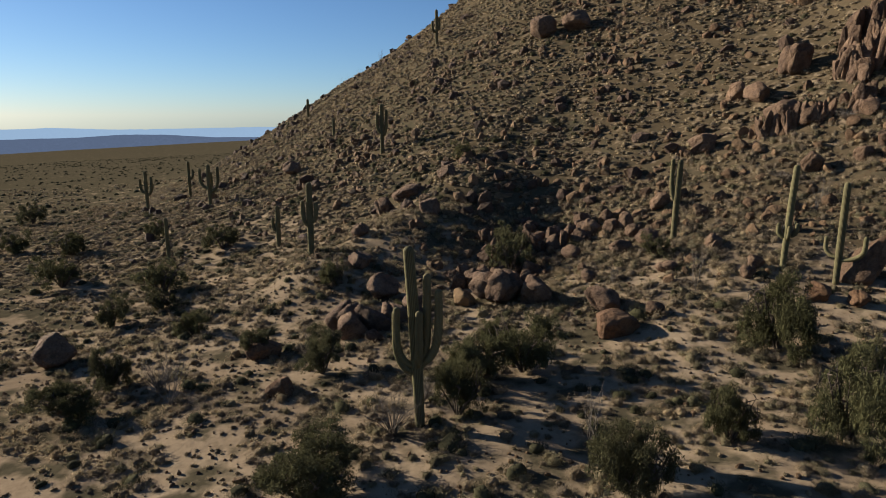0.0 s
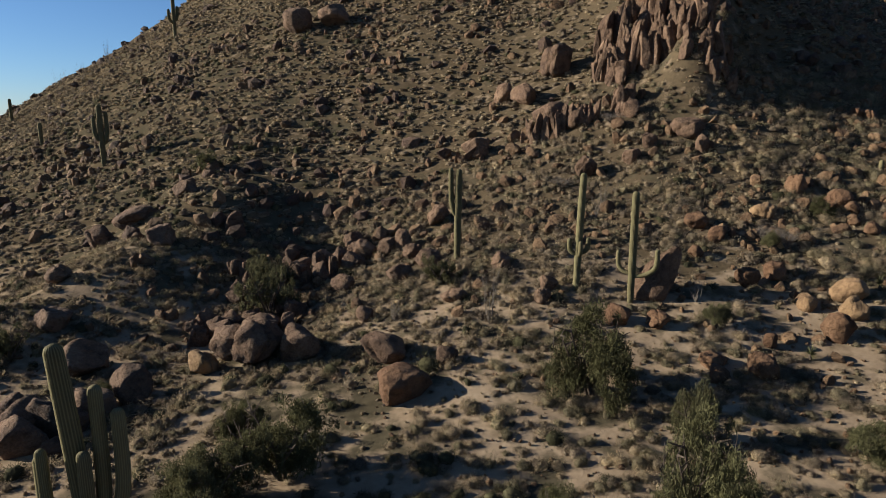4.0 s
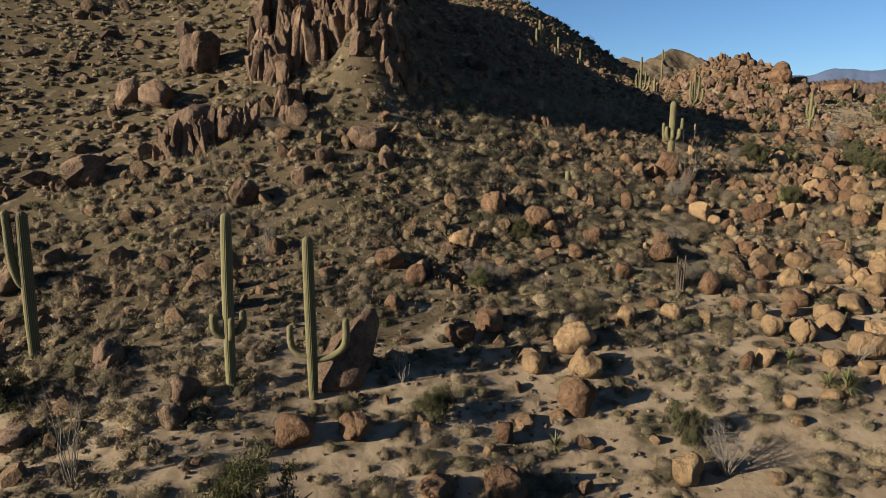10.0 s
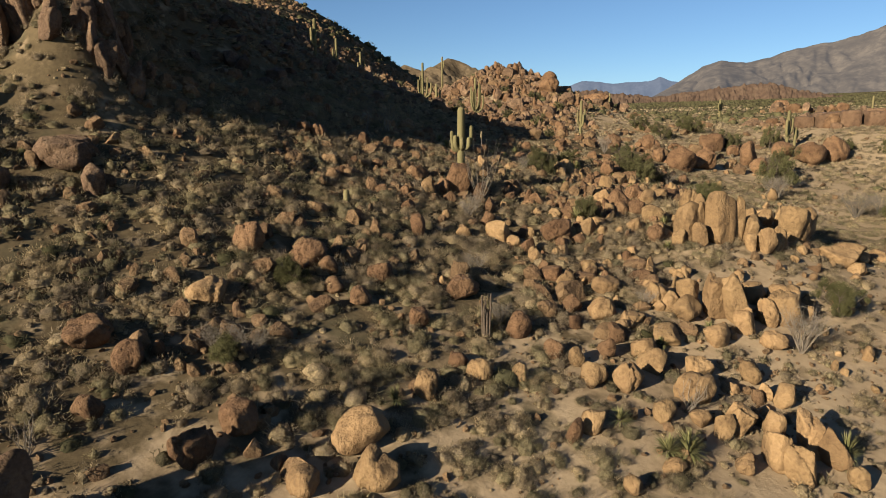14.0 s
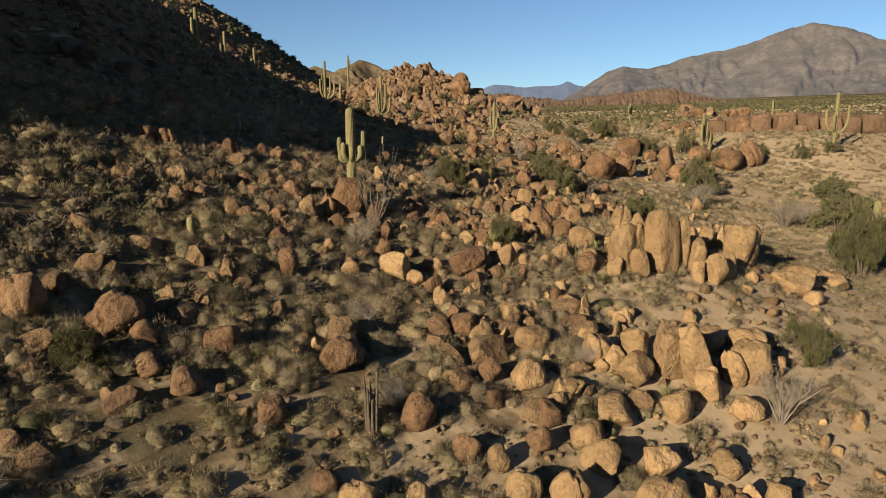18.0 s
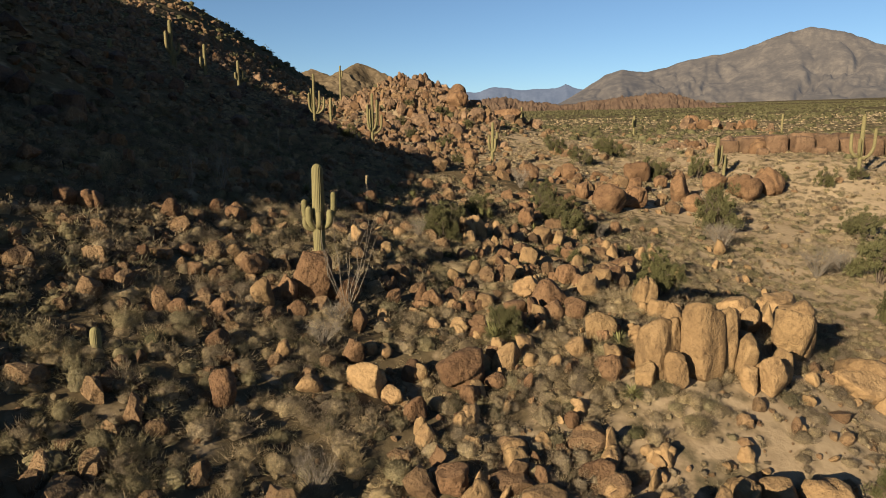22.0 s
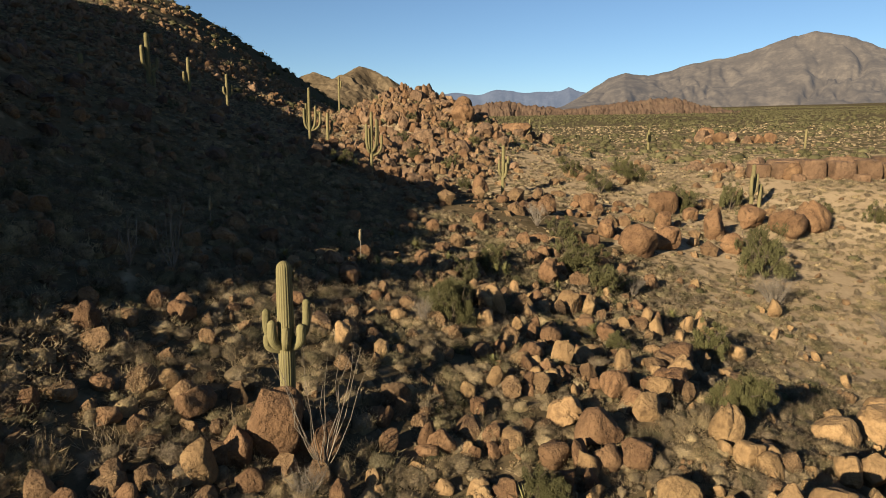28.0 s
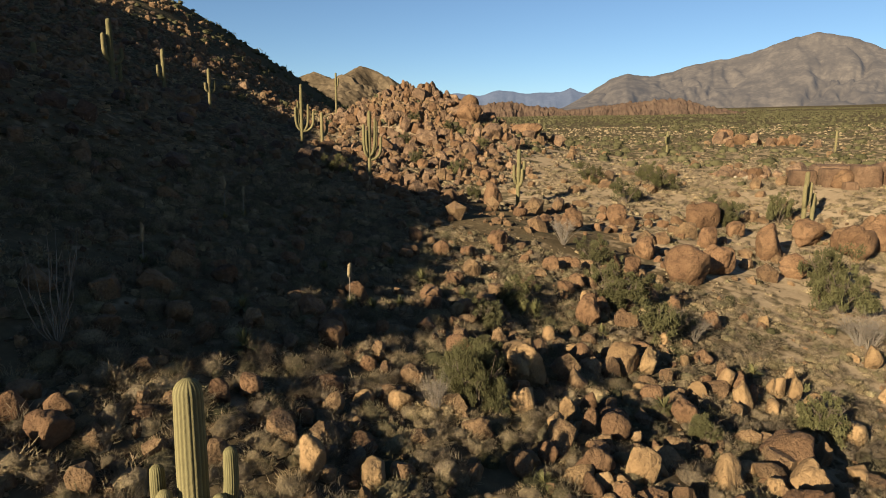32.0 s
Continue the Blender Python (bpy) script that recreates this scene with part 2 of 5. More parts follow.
M_BROWN = material("brown_stones", [(0.32, (0.0622, 0.0385, 0.0230)), (0.44, (0.1243, 0.0771, 0.0416)), (0.56, (0.1826, 0.1156, 0.0609)), (0.68, (0.2408, 0.1618, 0.0896))], 1.0, 12.0, 0.7, 12.0, 0.9, 0.45, (0.0888, 0.0468, 0.0262), "island", stains=0.4)
# Blue of both far ranges is painted haze, in base colour and emission.
M_HAZE_BLUE_RANGE = hazed_backdrop_material("haze_blue_range", (0.028, 0.031, 0.04), (0.048, 0.063, 0.096))
M_HAZE_PALE_RANGE = hazed_backdrop_material("haze_pale_range", (0.03, 0.034, 0.041), (0.148, 0.207, 0.28))
M_PLUME = material("straw_plume", [(0.3, (0.185, 0.1406, 0.0814)), (0.7, (0.3108, 0.2442, 0.148))], 3.0, 30.0, 0.5, 60.0, 0.95)
M_WHITE = material("white_quartz", [(0.3, (0.1665, 0.1343, 0.0928)), (0.7, (0.2498, 0.2089, 0.1514))], 1.0, 6.0, 0.3, 8.0, 0.8)

# ---- ground shape ----
BASE = (3.781, 0.045, -0.017, 3.947, 121.795, 20.913)
HILL_1 = (33.555, 172.93, 96.264, 0.631, 6.059, -1.108, 0.533)   # centre x, y, foot radius, slope, softness, turn, stretch
HILL_2 = (238.517, 191.47, 76.35, 0.707, 6.862, 0.356, 1.286)
HUMPS = (0.32, 0.36, 0.71, 0.2, -0.82, -1.46, -0.25, 0.58, 0.11, 0.27, 0.65, 0.25, -0.51, -1.98, 0.87, 0.24, -0.07, 1.11)


def value_noise(x, y, seed):
    xi, yi = np.floor(x).astype(np.int64), np.floor(y).astype(np.int64)
    fx, fy = x - xi, y - yi
    fx, fy = fx * fx * (3 - 2 * fx), fy * fy * (3 - 2 * fy)

    def h(a, b):
        k = (a * 374761393 + b * 668265263 + seed * 974634541) & 0xFFFFFFFF
        k = ((k ^ (k >> 13)) * 1274126177) & 0xFFFFFFFF
        return ((k ^ (k >> 16)) & 0xFFFF) / 65535.0

    return (h(xi, yi) * (1 - fx) + h(xi + 1, yi) * fx) * (1 - fy) + (h(xi, yi + 1) * (1 - fx) + h(xi + 1, yi + 1) * fx) * fy - 0.5


def fbm(x, y, size, seed, octaves=3):
    return sum(value_noise(x / size * 2 ** i, y / size * 2 ** i, seed + i) / 1.8 ** i for i in range(octaves))


def cone(x, y, p):
    cx, cy, r, s, w, turn, stretch = p
    u = ((x - cx) * math.cos(turn) + (y - cy) * math.sin(turn)) / math.exp(stretch)
    v = -(x - cx) * math.sin(turn) + (y - cy) * math.cos(turn)
    return s * w * np.logaddexp(0, (r - np.sqrt(u * u + v * v + 25)) / w)


def bump2(x, y, cx, cy, sx, sy):
    return np.exp(-((x - cx) / sx) ** 2 - ((y - cy) / sy) ** 2)


def hill_part(x, y):
    a, b = cone(x, y, HILL_1), cone(x, y, HILL_2)
    return 3 * np.logaddexp(a / 3, b / 3) - 3 * math.log(2) * np.exp(-(a + b) / 3)


def ground_z(x, y):
    x, y = np.asarray(x, float), np.asarray(y, float)
    z = BASE[0] + BASE[1] * x + BASE[2] * (y - 30) + BASE[3] * np.tanh((x - BASE[4]) / BASE[5])
    rise = hill_part(x, y)
    z = z + rise + 2.449 * bump2(x, y, 42, 60, 9, 9) + 13.2 * bump2(x, y, 185, 80, 26, 17) + 4 * bump2(x, y, 172, 58, 30, 14)
    z = z + 2.0 * bump2(x, y, 104, 85, 12, 12) + 3.2 * bump2(x, y, 123, 90, 13, 11) + 0.9 * bump2(x, y, 20, 43, 8, 7) + 1.6 * bump2(x, y, 132, 4, 16, 12)
    z = z + 6.8 * bump2(x, y, 55, 75, 12, 8) - 0.35 * bump2(x, y, 56, 47, 9, 6) + 0.25 * bump2(x, y, 43, 50, 6, 6) - 0.012 * np.clip(-x - 80, 0, None) + 8.2 * bump2(x, y, 66, 102, 20, 20) + 1.9 * bump2(x, y, 73, 74, 7, 6)
    z = z + 5.62 * bump2(x, y, 49.79, 62.38, 3.22, 5.7) + 1.56 * bump2(x, y, 46.36, 58.37, 3.6, 2.36) + 4.8 * bump2(x, y, 53, 72, 5, 5) - 3.0 * bump2(x, y, 60, 66, 5, 5) + 1.8 * bump2(x, y, 66, 84, 9, 8)
    z = z - 1.7 * bump2(x, y, 123, 57, 11, 13) + 61.2 * bump2(x, y, 45, 225, 24, 60) + 9.4 * bump2(x, y, 60, 138, 16, 18) - 5.7 * bump2(x, y, 50, 176, 20, 18)   # the summit ridge behind
    z = z + 2.2 * bump2(x, y, 3, 69, 6, 7) + 2.2 * bump2(x, y, -4, 59, 5, 6) + 1.6 * bump2(x, y, -10, 52, 4, 5) - 1.6 * bump2(x, y, 10, 60, 5, 6) - 1.0 * bump2(x, y, 4, 50, 5, 5)   # a low spur and the hollow beside it
    z = z + 3.61 * bump2(x, y, 44.98, 57.85, 2.31, 1.96) + 2.5 * bump2(x, y, 43, 56.5, 2.6, 2.6) + 2.2 * bump2(x, y, 63, 23, 11, 8)
    for i, k in enumerate(HUMPS):
        z = z + k * bump2(x, y, -5 + 22 * (i // 3), 32 + 22 * (i % 3), 16, 16)
    rough = 0.35 + 0.65 * np.clip(rise / 8, 0, 1)
    z = z + rough * 1.0 * fbm(x, y, 14, 3) + rough * 0.35 * fbm(x, y, 3.2, 9, 2)
    far = np.clip((np.hypot(x - 60, y - 40) - 350) / 800, 0, 1)
    return z + far * 6 * fbm(x, y, 420, 21)


def gz(x, y):
    return float(ground_z(x, y))


def mesh_object(name, verts, faces, mat, parent=None, smooth=True, label=""):
    me = bpy.data.meshes.new(name)
    verts, faces = np.asarray(verts, np.float32), np.asarray(faces, np.int32)
    k = faces.shape[1]
    me.vertices.add(len(verts))
    me.vertices.foreach_set("co", verts.ravel())
    me.loops.add(faces.size)
    me.loops.foreach_set("vertex_index", faces.ravel())
    me.polygons.add(len(faces))
    me.polygons.foreach_set("loop_start", np.arange(0, faces.size, k, dtype=np.int32))
    me.polygons.foreach_set("use_smooth", np.full(len(faces), smooth))
    me.materials.append(mat)
    me.update(calc_edges=True)
    ob = new(name, me)
    ob.parent = parent
    return tagged(ob, label) if label else ob


def grid_faces(nu, nv, wrap=False):
    i, j = np.meshgrid(np.arange(nu - 1), np.arange(nv if wrap else nv - 1), indexing="ij")
    a, jn = i * nv + j, (j + 1) % nv
    b = i * nv + jn
    return np.stack([a, b, b + nv, a + nv], -1).reshape(-1, 4)


def spread_axis(lo, hi, step, lo_far, hi_far):
    mid = list(np.arange(lo, hi, step))
    s, a, b = step, mid[0], mid[-1]
    left, right = [], []
    while a > lo_far:
        s *= 1.09
        a -= s
        left.append(a)
    s = step
    while b < hi_far:
        s *= 1.09
        b += s
        right.append(b)
    return np.array(left[::-1] + mid + right)


gx, gy = spread_axis(-25, 115, 0.75, -4600, 4600), spread_axis(10, 95, 0.75, -4600, 4600)
GX, GY = np.meshgrid(gx, gy, indexing="ij")
ground = mesh_object("ground", np.stack([GX, GY, ground_z(GX, GY)], -1).reshape(-1, 3), grid_faces(len(gx), len(gy)), M_GROUND)
rise = hill_part(GX, GY)
far_e, far_w = np.clip((GX - 110) / 110, 0, 1), np.clip((-GX - 15) / 60, 0, 1)
# The bump near (25, 26) darkens the sand to stand in for shadows.
for key, val in (("stony", np.clip((rise - 1.5) / 4, 0, 0.9)), ("cover_and_shade", np.clip(0.06 + 0.25 * bump2(GX, GY, 25, 26, 11, 7) + 0.3 * np.clip((26 - GX) / 16, 0, 1) + 0.15 * np.clip(rise / 6, 0, 1) + 0.62 * far_e + 0.42 * far_w + 0.32 * np.clip((np.hypot(GX - 60, GY - 40) - 200) / 200, 0, 1), 0, 0.93))):
    attr = ground.data.attributes.new(key, "FLOAT", "POINT")
    attr.data.foreach_set("value", val.ravel().astype(np.float32))
tagged(ground, "sandy tan desert ground rising into a stony hillside", "ground", kind="structure")


# ---- far mountains ----
def range_backdrop(name, label, stops, distance, depth, base, mat, jag, fine=(200, 30), kind="structure", lumps=0.0):
    """stops: degrees of bearing and of height of the crest, seen from about the middle of the walk."""
    n_az, rows = fine
    az = np.linspace(stops[0][0], stops[-1][0], n_az)
    crest = np.interp(az, [s[0] for s in stops], [s[1] for s in stops])
    u = np.linspace(-1, 1, rows)[:, None]
    a = np.radians(az)[None, :] + 0 * u
    top = 20 + distance * np.tan(np.radians(crest))[None, :]
    r = distance + depth * u + 0 * a
    x, y = 50 + r * np.sin(a), 33 + r * np.cos(a)
    prof = np.clip(1 - np.abs(u), 0, 1) ** 0.85
    along, down = a * distance, r * 0.3
    warp = depth * 0.12 * fbm(x, y, depth * 0.3, 33, 3)
    gully = 1 - np.abs(fbm(along + warp, down, depth * 0.28, 31, 5)) * 2.6
    spur = np.abs(fbm(along - warp, down * 0.6, depth * 0.75, 37, 3)) * 2.0
    slope = np.clip(prof * (1 - prof) * 4, 0, 1) ** 0.7
    rise = top - base
    z = base + rise * prof - rise * jag * slope * (0.22 * np.clip(gully, 0, 1) ** 2 + 0.34 * spur) + rise * jag * 0.035 * fbm(along, down, depth * 0.05, 47, 3) * np.clip(prof * 2, 0, 1)
    if lumps:
        z = z + lumps * np.abs(fbm(along, r, 6.0, 53, 3)) * np.clip(prof * 3, 0, 1)
    z = np.where(prof < 0.02, base - 40, z)
    ob = mesh_object(name, np.stack([x, y, z], -1).reshape(-1, 3), grid_faces(rows, n_az), mat)
    return tagged(ob, label, "mountain", kind=kind)


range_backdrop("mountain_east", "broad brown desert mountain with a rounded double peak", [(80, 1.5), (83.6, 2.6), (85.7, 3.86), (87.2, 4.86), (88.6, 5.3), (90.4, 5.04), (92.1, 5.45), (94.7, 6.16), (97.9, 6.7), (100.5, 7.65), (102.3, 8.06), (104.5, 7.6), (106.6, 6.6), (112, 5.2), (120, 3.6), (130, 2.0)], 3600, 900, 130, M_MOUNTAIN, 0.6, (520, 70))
range_backdrop("mountain_range_far", "low hazy blue mountain range on the horizon", [(70, 3.0), (74.3, 3.81), (76.3, 3.58), (77.8, 4.06), (80.2, 3.83), (82.6, 3.88), (83.4, 4.0), (84.0, 4.29), (84.6, 4.0), (85.7, 3.72), (90, 3.2)], 4500, 300, 120, M_HAZE_BLUE_RANGE, 0.3)


def cone_hill(name, label, peaks, size, mat):
    """Rugged hills. peaks: x, y, top and slope of each."""
    mx, my = np.mean([q[0] for q in peaks]), np.mean([q[1] for q in peaks])
    ax = np.linspace(-size, size, 90)
    x, y = np.meshgrid(mx + ax, my + ax, indexing="ij")
    z = np.full(x.shape, -40.0)
    for px, py, top, fall in peaks:
        d = np.hypot(x - px, y - py) * (1 + 0.22 * np.sin(3 * np.arctan2(y - py, x - px) + px))
        z = np.maximum(z, top - fall * (np.sqrt(d * d + 6) - 2.4))
    z = z - 11 * np.abs(fbm(x, y, 38, 131, 4)) * np.clip((105 - z) / 25, 0.15, 1) + 3 * fbm(x, y, 9, 137, 2)
    ob = mesh_object(name, np.stack([x, y, np.maximum(z, -20)], -1).reshape(-1, 3), grid_faces(90, 90), mat, None, False)
    return tagged(ob, label, "hill", kind="structure")


cone_hill("hill_north", "pair of small rugged brown conical hills", [(752, 404, 94, 0.5), (781, 357, 103, 0.52), (726, 455, 78, 0.42), (800, 310, 70, 0.4)], 190, M_CONE)
range_backdrop("hill_red", "low red-brown rubble hills on the plain", [(74, 2.2), (76.3, 2.7), (78.8, 3.02), (81.2, 2.6), (84, 2.3), (87.8, 2.78), (90.5, 3.09), (92.7, 3.2), (95.3, 2.5), (98, 2.0)], 900, 60, 30, M_RUBBLE, 0.5, (620, 60), lumps=5.0)
range_backdrop("mountain_range_west", "dark blue hazy ridge far across the valley", [(-75, -1.5), (-55, -1.4), (-40, -1.9), (-34, -1.75), (-30, -1.7), (-27, -1.5), (-24, -1.55), (-20, -1.8), (-10, -1.9), (0, -2.0)], 4300, 160, -220, M_HAZE_BLUE_RANGE, 0.2)
range_backdrop("mountain_range_pale", "mountain range paled to blue by haze along the western horizon", [(-75, -1.2), (-50, -1.0), (-34, -1.0), (-32, -0.92), (-27, -1.1), (-22, -1.05), (-16.6, -0.95), (-8, -1.1), (0, -1.3)], 4500, 120, -220, M_HAZE_PALE_RANGE, 0.15)


# ---- rocks ----
def ico(level):
    bm = bmesh.new()
    bmesh.ops.create_icosphere(bm, subdivisions=level, radius=1.0)
    v = np.array([x.co for x in bm.verts])
    bm.verts.index_update()
    fc = np.array([[q.index for q in x.verts] for x in bm.faces])
    bm.free()
    return v, fc


ICO = {k: ico(k) for k in (1, 2, 3, 4)}


def rock_shape(level, rng, cuts=6, rough=0.03, crack=0.0, blocky=0.95, square=1.0):
    """A joint block: a ball trimmed by three crossing pairs of planes and some stray ones, then weathered; square 0 is an egg."""
    v, fc = ICO[level]
    v = v.copy()
    frame_axes = np.array(Euler((rng.normal(0, 0.3), rng.normal(0, 0.3), rng.uniform(0, 3.1))).to_matrix())
    planes = [(sgn * frame_axes[k] + rng.normal(0, 0.16 + 0.2 * (1 - square), 3), rng.uniform(0.44, 0.7) + 0.2 * (1 - square)) for k in range(3) for sgn in (1, -1)]
    planes += [(rng.normal(size=3), rng.uniform(0.52, 0.88)) for _ in range(int(cuts))]
    for d, off in planes:
        d = d / np.linalg.norm(d)
        over = np.clip(v @ d - off, 0, None)
        v -= over[:, None] * d * blocky
    for freq, amp in ((1.9, 1.2), (4.1, 0.9), (8.0, 0.6), (15.0, 0.4), (26.0, 0.22)):
        w = np.zeros(len(v))
        for _ in range(4):
            k = rng.normal(size=3)
            w += np.sin(v @ (k / np.linalg.norm(k) * freq * 1.4) + rng.uniform(0, 6.3))
        v = v * (1 + rough * amp * w / 3)[:, None]
    for _ in range(int(crack)):
        d = rng.normal(size=3) * (1, 1, 0.3)
        d /= np.linalg.norm(d)
        q = v @ d - rng.uniform(-0.35, 0.35) + 0.06 * np.sin(4 * v[:, 2] + rng.uniform(0, 6))
        v = v * (1 - 0.2 * np.exp(-(q / 0.07) ** 2))[:, None]
    return v / np.abs(v).max(0), fc


ROCK_LABELS = ["rounded orange-brown granite boulder half sunk in sand", "blocky tan granite boulder with dark varnish stains", "weathered reddish granite boulder with a cracked face", "smooth tan granite boulder standing on the desert floor"]
boulder_rng = np.random.default_rng(5)
PLACED = []


def boulder(x, y, width, height, lean=0.0, label=""):
    r = boulder_rng
    if x > 90 and not label:
        width = width * 0.82
    level = 4 if width > 1.25 else 3
    v, fc = rock_shape(level, r, r.integers(4, 9), r.uniform(0.05, 0.085), r.integers(0, 3) if width > 0.9 else 0, r.uniform(0.7, 0.9), r.uniform(0.05, 0.5) if x < 90 else r.uniform(0.05, 0.45))
    deep = width * r.uniform(0.75, 1.05)
    tall = max(height, (0.78 if x > 90 and not label else 0.4 if label else 0.5) * width)
    v = v * (width * 0.5, deep * 0.5, tall * 0.6)
    rot = np.array(Euler((radians(r.normal(0, 7) + lean), radians(r.normal(0, 9)), radians(r.uniform(-35, 35)) - 0.9)).to_matrix())
    v = v @ rot.T
    tan = (x > 26 and y < 34) or (x > 48 and y < 42) or r.uniform() < 0.08
    tan = tan and "brown" not in label and not (y > 26 and r.uniform() < 0.45)
    ob = mesh_object("boulder", v, fc, M_CRAG if y > 46 and x < 50 else M_PINK if x > 92 or (y < 37.5 and not 26 < x < 92) or (x > 23 and not tan) else M_ROCK if tan else M_CRAG, None, True)
    ob.location = (x, y, gz(x, y) + tall * 0.36)
    PLACED.append((x, y, width * 0.5))
    return tagged(ob, label or ROCK_LABELS[int(r.integers(0, 4))], "boulder", "granite boulders among the desert scrub")


boulder(3.9, 43.8, 3.9, 2.4)
boulder(6.2, 42.3, 2.5, 2.1)
boulder(10.2, 39.6, 2.5, 1.5)
boulder(10.2, 36.0, 2.6, 1.5)
boulder(12.9, 37.5, 1.1, 0.9)
boulder(22.4, 37.1, 1.7, 1.4)
boulder(24.1, 35.8, 1.3, 1.1)
boulder(24.1, 31.8, 1.4, 0.9)
boulder(25.7, 30.3, 1.7, 1.3)
boulder(23.6, 30.8, 0.9, 0.8)
boulder(31.3, 31.2, 1.6, 1.6)
boulder(33.5, 32.0, 1.7, 1.1)
boulder(31.2, 37.1, 1.5, 1.3)
boulder(15.7, 54.7, 1.5, 1.6)
boulder(16.3, 50.4, 2.1, 1.0)
boulder(19.5, 45.4, 1.5, 1.0)
boulder(15.5, 43.4, 1.8, 0.9)
boulder(20.6, 41.4, 1.2, 0.9)
boulder(19.7, 40.2, 1.0, 0.8)
boulder(30.6, 26.4, 1.1, 1.1)
boulder(10.5, 45.0, 1.2, 0.8)
boulder(4.6, 47.8, 2.4, 1.3)
boulder(2.6, 49.0, 2.5, 1.4)
boulder(32.1, 33.7, 1.1, 0.8)
boulder(30.6, 53.6, 1.7, 1.5)
boulder(4.1, 63.4, 2.0, 1.6)
boulder(8.1, 59.7, 1.5, 1.3)
boulder(32.8, 43.4, 1.8, 1.0)
boulder(37.3, 42.0, 1.9, 1.0)
boulder(39.2, 52.1, 2.8, 1.4)
boulder(33.8, 52.1, 1.7, 1.2)
boulder(41.2, 43.2, 1.5, 1.5)
boulder(11.7, 57.3, 1.2, 1.3)
boulder(33.0, 36.7, 1.3, 1.2)
boulder(32.4, 62.4, 3.5, 2.0)
boulder(32.9, 59.5, 1.7, 1.9)
boulder(31.1, 70.0, 2.2, 2.0)
boulder(38.4, 49.8, 1.3, 1.4)
boulder(34.4, 33.3, 2.1, 1.4)
boulder(27.9, 32.0, 0.8, 0.9)
boulder(15.8, 52.4, 1.6, 1.2)
boulder(32.9, 41.4, 1.2, 1.0)
boulder(45.1, 34.2, 1.8, 1.1)
boulder(55.8, 32.4, 2.2, 1.4)
boulder(14.0, 49.7, 1.8, 1.2)
boulder(42.5, 40.8, 1.8, 1.3)
boulder(43.9, 31.0, 1.2, 1.1)
boulder(40.0, 31.3, 1.1, 0.8)
boulder(40.8, 29.9, 0.8, 0.8)
boulder(49.7, 38.8, 1.0, 1.3)
boulder(55.4, 40.7, 1.1, 1.4)
boulder(35.8, 52.7, 1.5, 1.2)
boulder(19.1, 56.3, 1.8, 1.6)
boulder(30.7, 40.7, 1.1, 0.8)
boulder(39.4, 26.8, 0.9, 1.1)
boulder(38.6, 27.3, 0.7, 0.9)
boulder(50.3, 28.4, 1.5, 1.0)
boulder(45.5, 25.9, 1.2, 0.9)
boulder(37.9, 32.5, 1.0, 1.0)
boulder(42.4, 39.7, 1.0, 1.0)
boulder(43.6, 37.7, 1.3, 0.9)
boulder(42.3, 27.4, 1.1, 1.1)
boulder(42.7, 26.1, 1.3, 1.1)
boulder(43.2, 29.2, 0.9, 0.9)
boulder(49.7, 24.5, 1.7, 1.2)
boulder(50.5, 26.0, 1.6, 1.0)
boulder(43.6, 23.7, 1.6, 1.2)
boulder(44.6, 25.4, 1.2, 1.0)
boulder(45.1, 20.5, 0.9, 1.0)
boulder(115.6, 14.0, 5.3, 3.2)
boulder(101.4, 28.8, 4.5, 2.4)
boulder(104.7, 26.5, 3.9, 2.5)
boulder(49.5, 20.8, 1.4, 0.8)
boulder(36.8, 56.6, 1.9, 1.4)
boulder(33.8, 41.1, 0.5, 0.8)
boulder(44.7, 27.3, 0.8, 0.8)
boulder(46.3, 21.7, 1.1, 0.9)
boulder(38.7, 24.0, 0.9, 0.5)
boulder(37.0, 25.1, 0.7, 0.6)
boulder(54.2, 20.1, 2.0, 1.2)
boulder(50.1, 31.2, 1.3, 0.8)
boulder(72.1, 18.5, 2.6, 2.2)
boulder(65.1, 16.2, 2.5, 1.3)
boulder(47.7, 28.1, 1.4, 1.0)
boulder(40.2, 32.3, 0.9, 0.6)
boulder(43.3, 28.3, 0.7, 0.8)
boulder(45.5, 23.7, 1.4, 0.9)
boulder(41.8, 23.4, 0.8, 0.6)
boulder(41.4, 24.6, 1.0, 0.8)
boulder(47.4, 29.5, 1.0, 0.9)
boulder(47.2, 25.1, 1.6, 0.8)
boulder(48.3, 23.1, 1.3, 0.9)
boulder(41.4, 38.8, 0.9, 0.7)
boulder(52.1, 36.9, 1.1, 0.7)
boulder(51.4, 32.4, 0.8, 0.8)
boulder(52.2, 20.7, 1.0, 1.3)
boulder(67.7, 18.5, 2.3, 2.3)
boulder(68.4, 13.6, 2.3, 1.0)
boulder(54.8, 36.5, 1.0, 1.1)
boulder(41.3, 37.3, 1.0, 0.8)
boulder(46.0, 27.2, 0.9, 0.9)
boulder(46.0, 29.0, 0.7, 0.7)
boulder(47.6, 26.8, 1.5, 0.7)
boulder(57.5, 42.5, 1.4, 1.0)
boulder(41.5, 34.7, 1.0, 0.9)
boulder(75.2, 36.8, 1.7, 1.7)
boulder(63.8, 30.2, 1.9, 1.4)
boulder(57.7, 26.9, 1.2, 1.1)
boulder(51.9, 29.6, 0.9, 0.7)
boulder(54.6, 28.1, 0.6, 0.6)
boulder(112.5, 21.4, 3.4, 3.4)
boulder(118.6, 11.0, 4.8, 3.6)
boulder(118.4, 17.1, 4.0, 2.5)
boulder(121.0, 26.4, 4.9, 2.6)
boulder(91.5, 19.2, 1.4, 1.5)
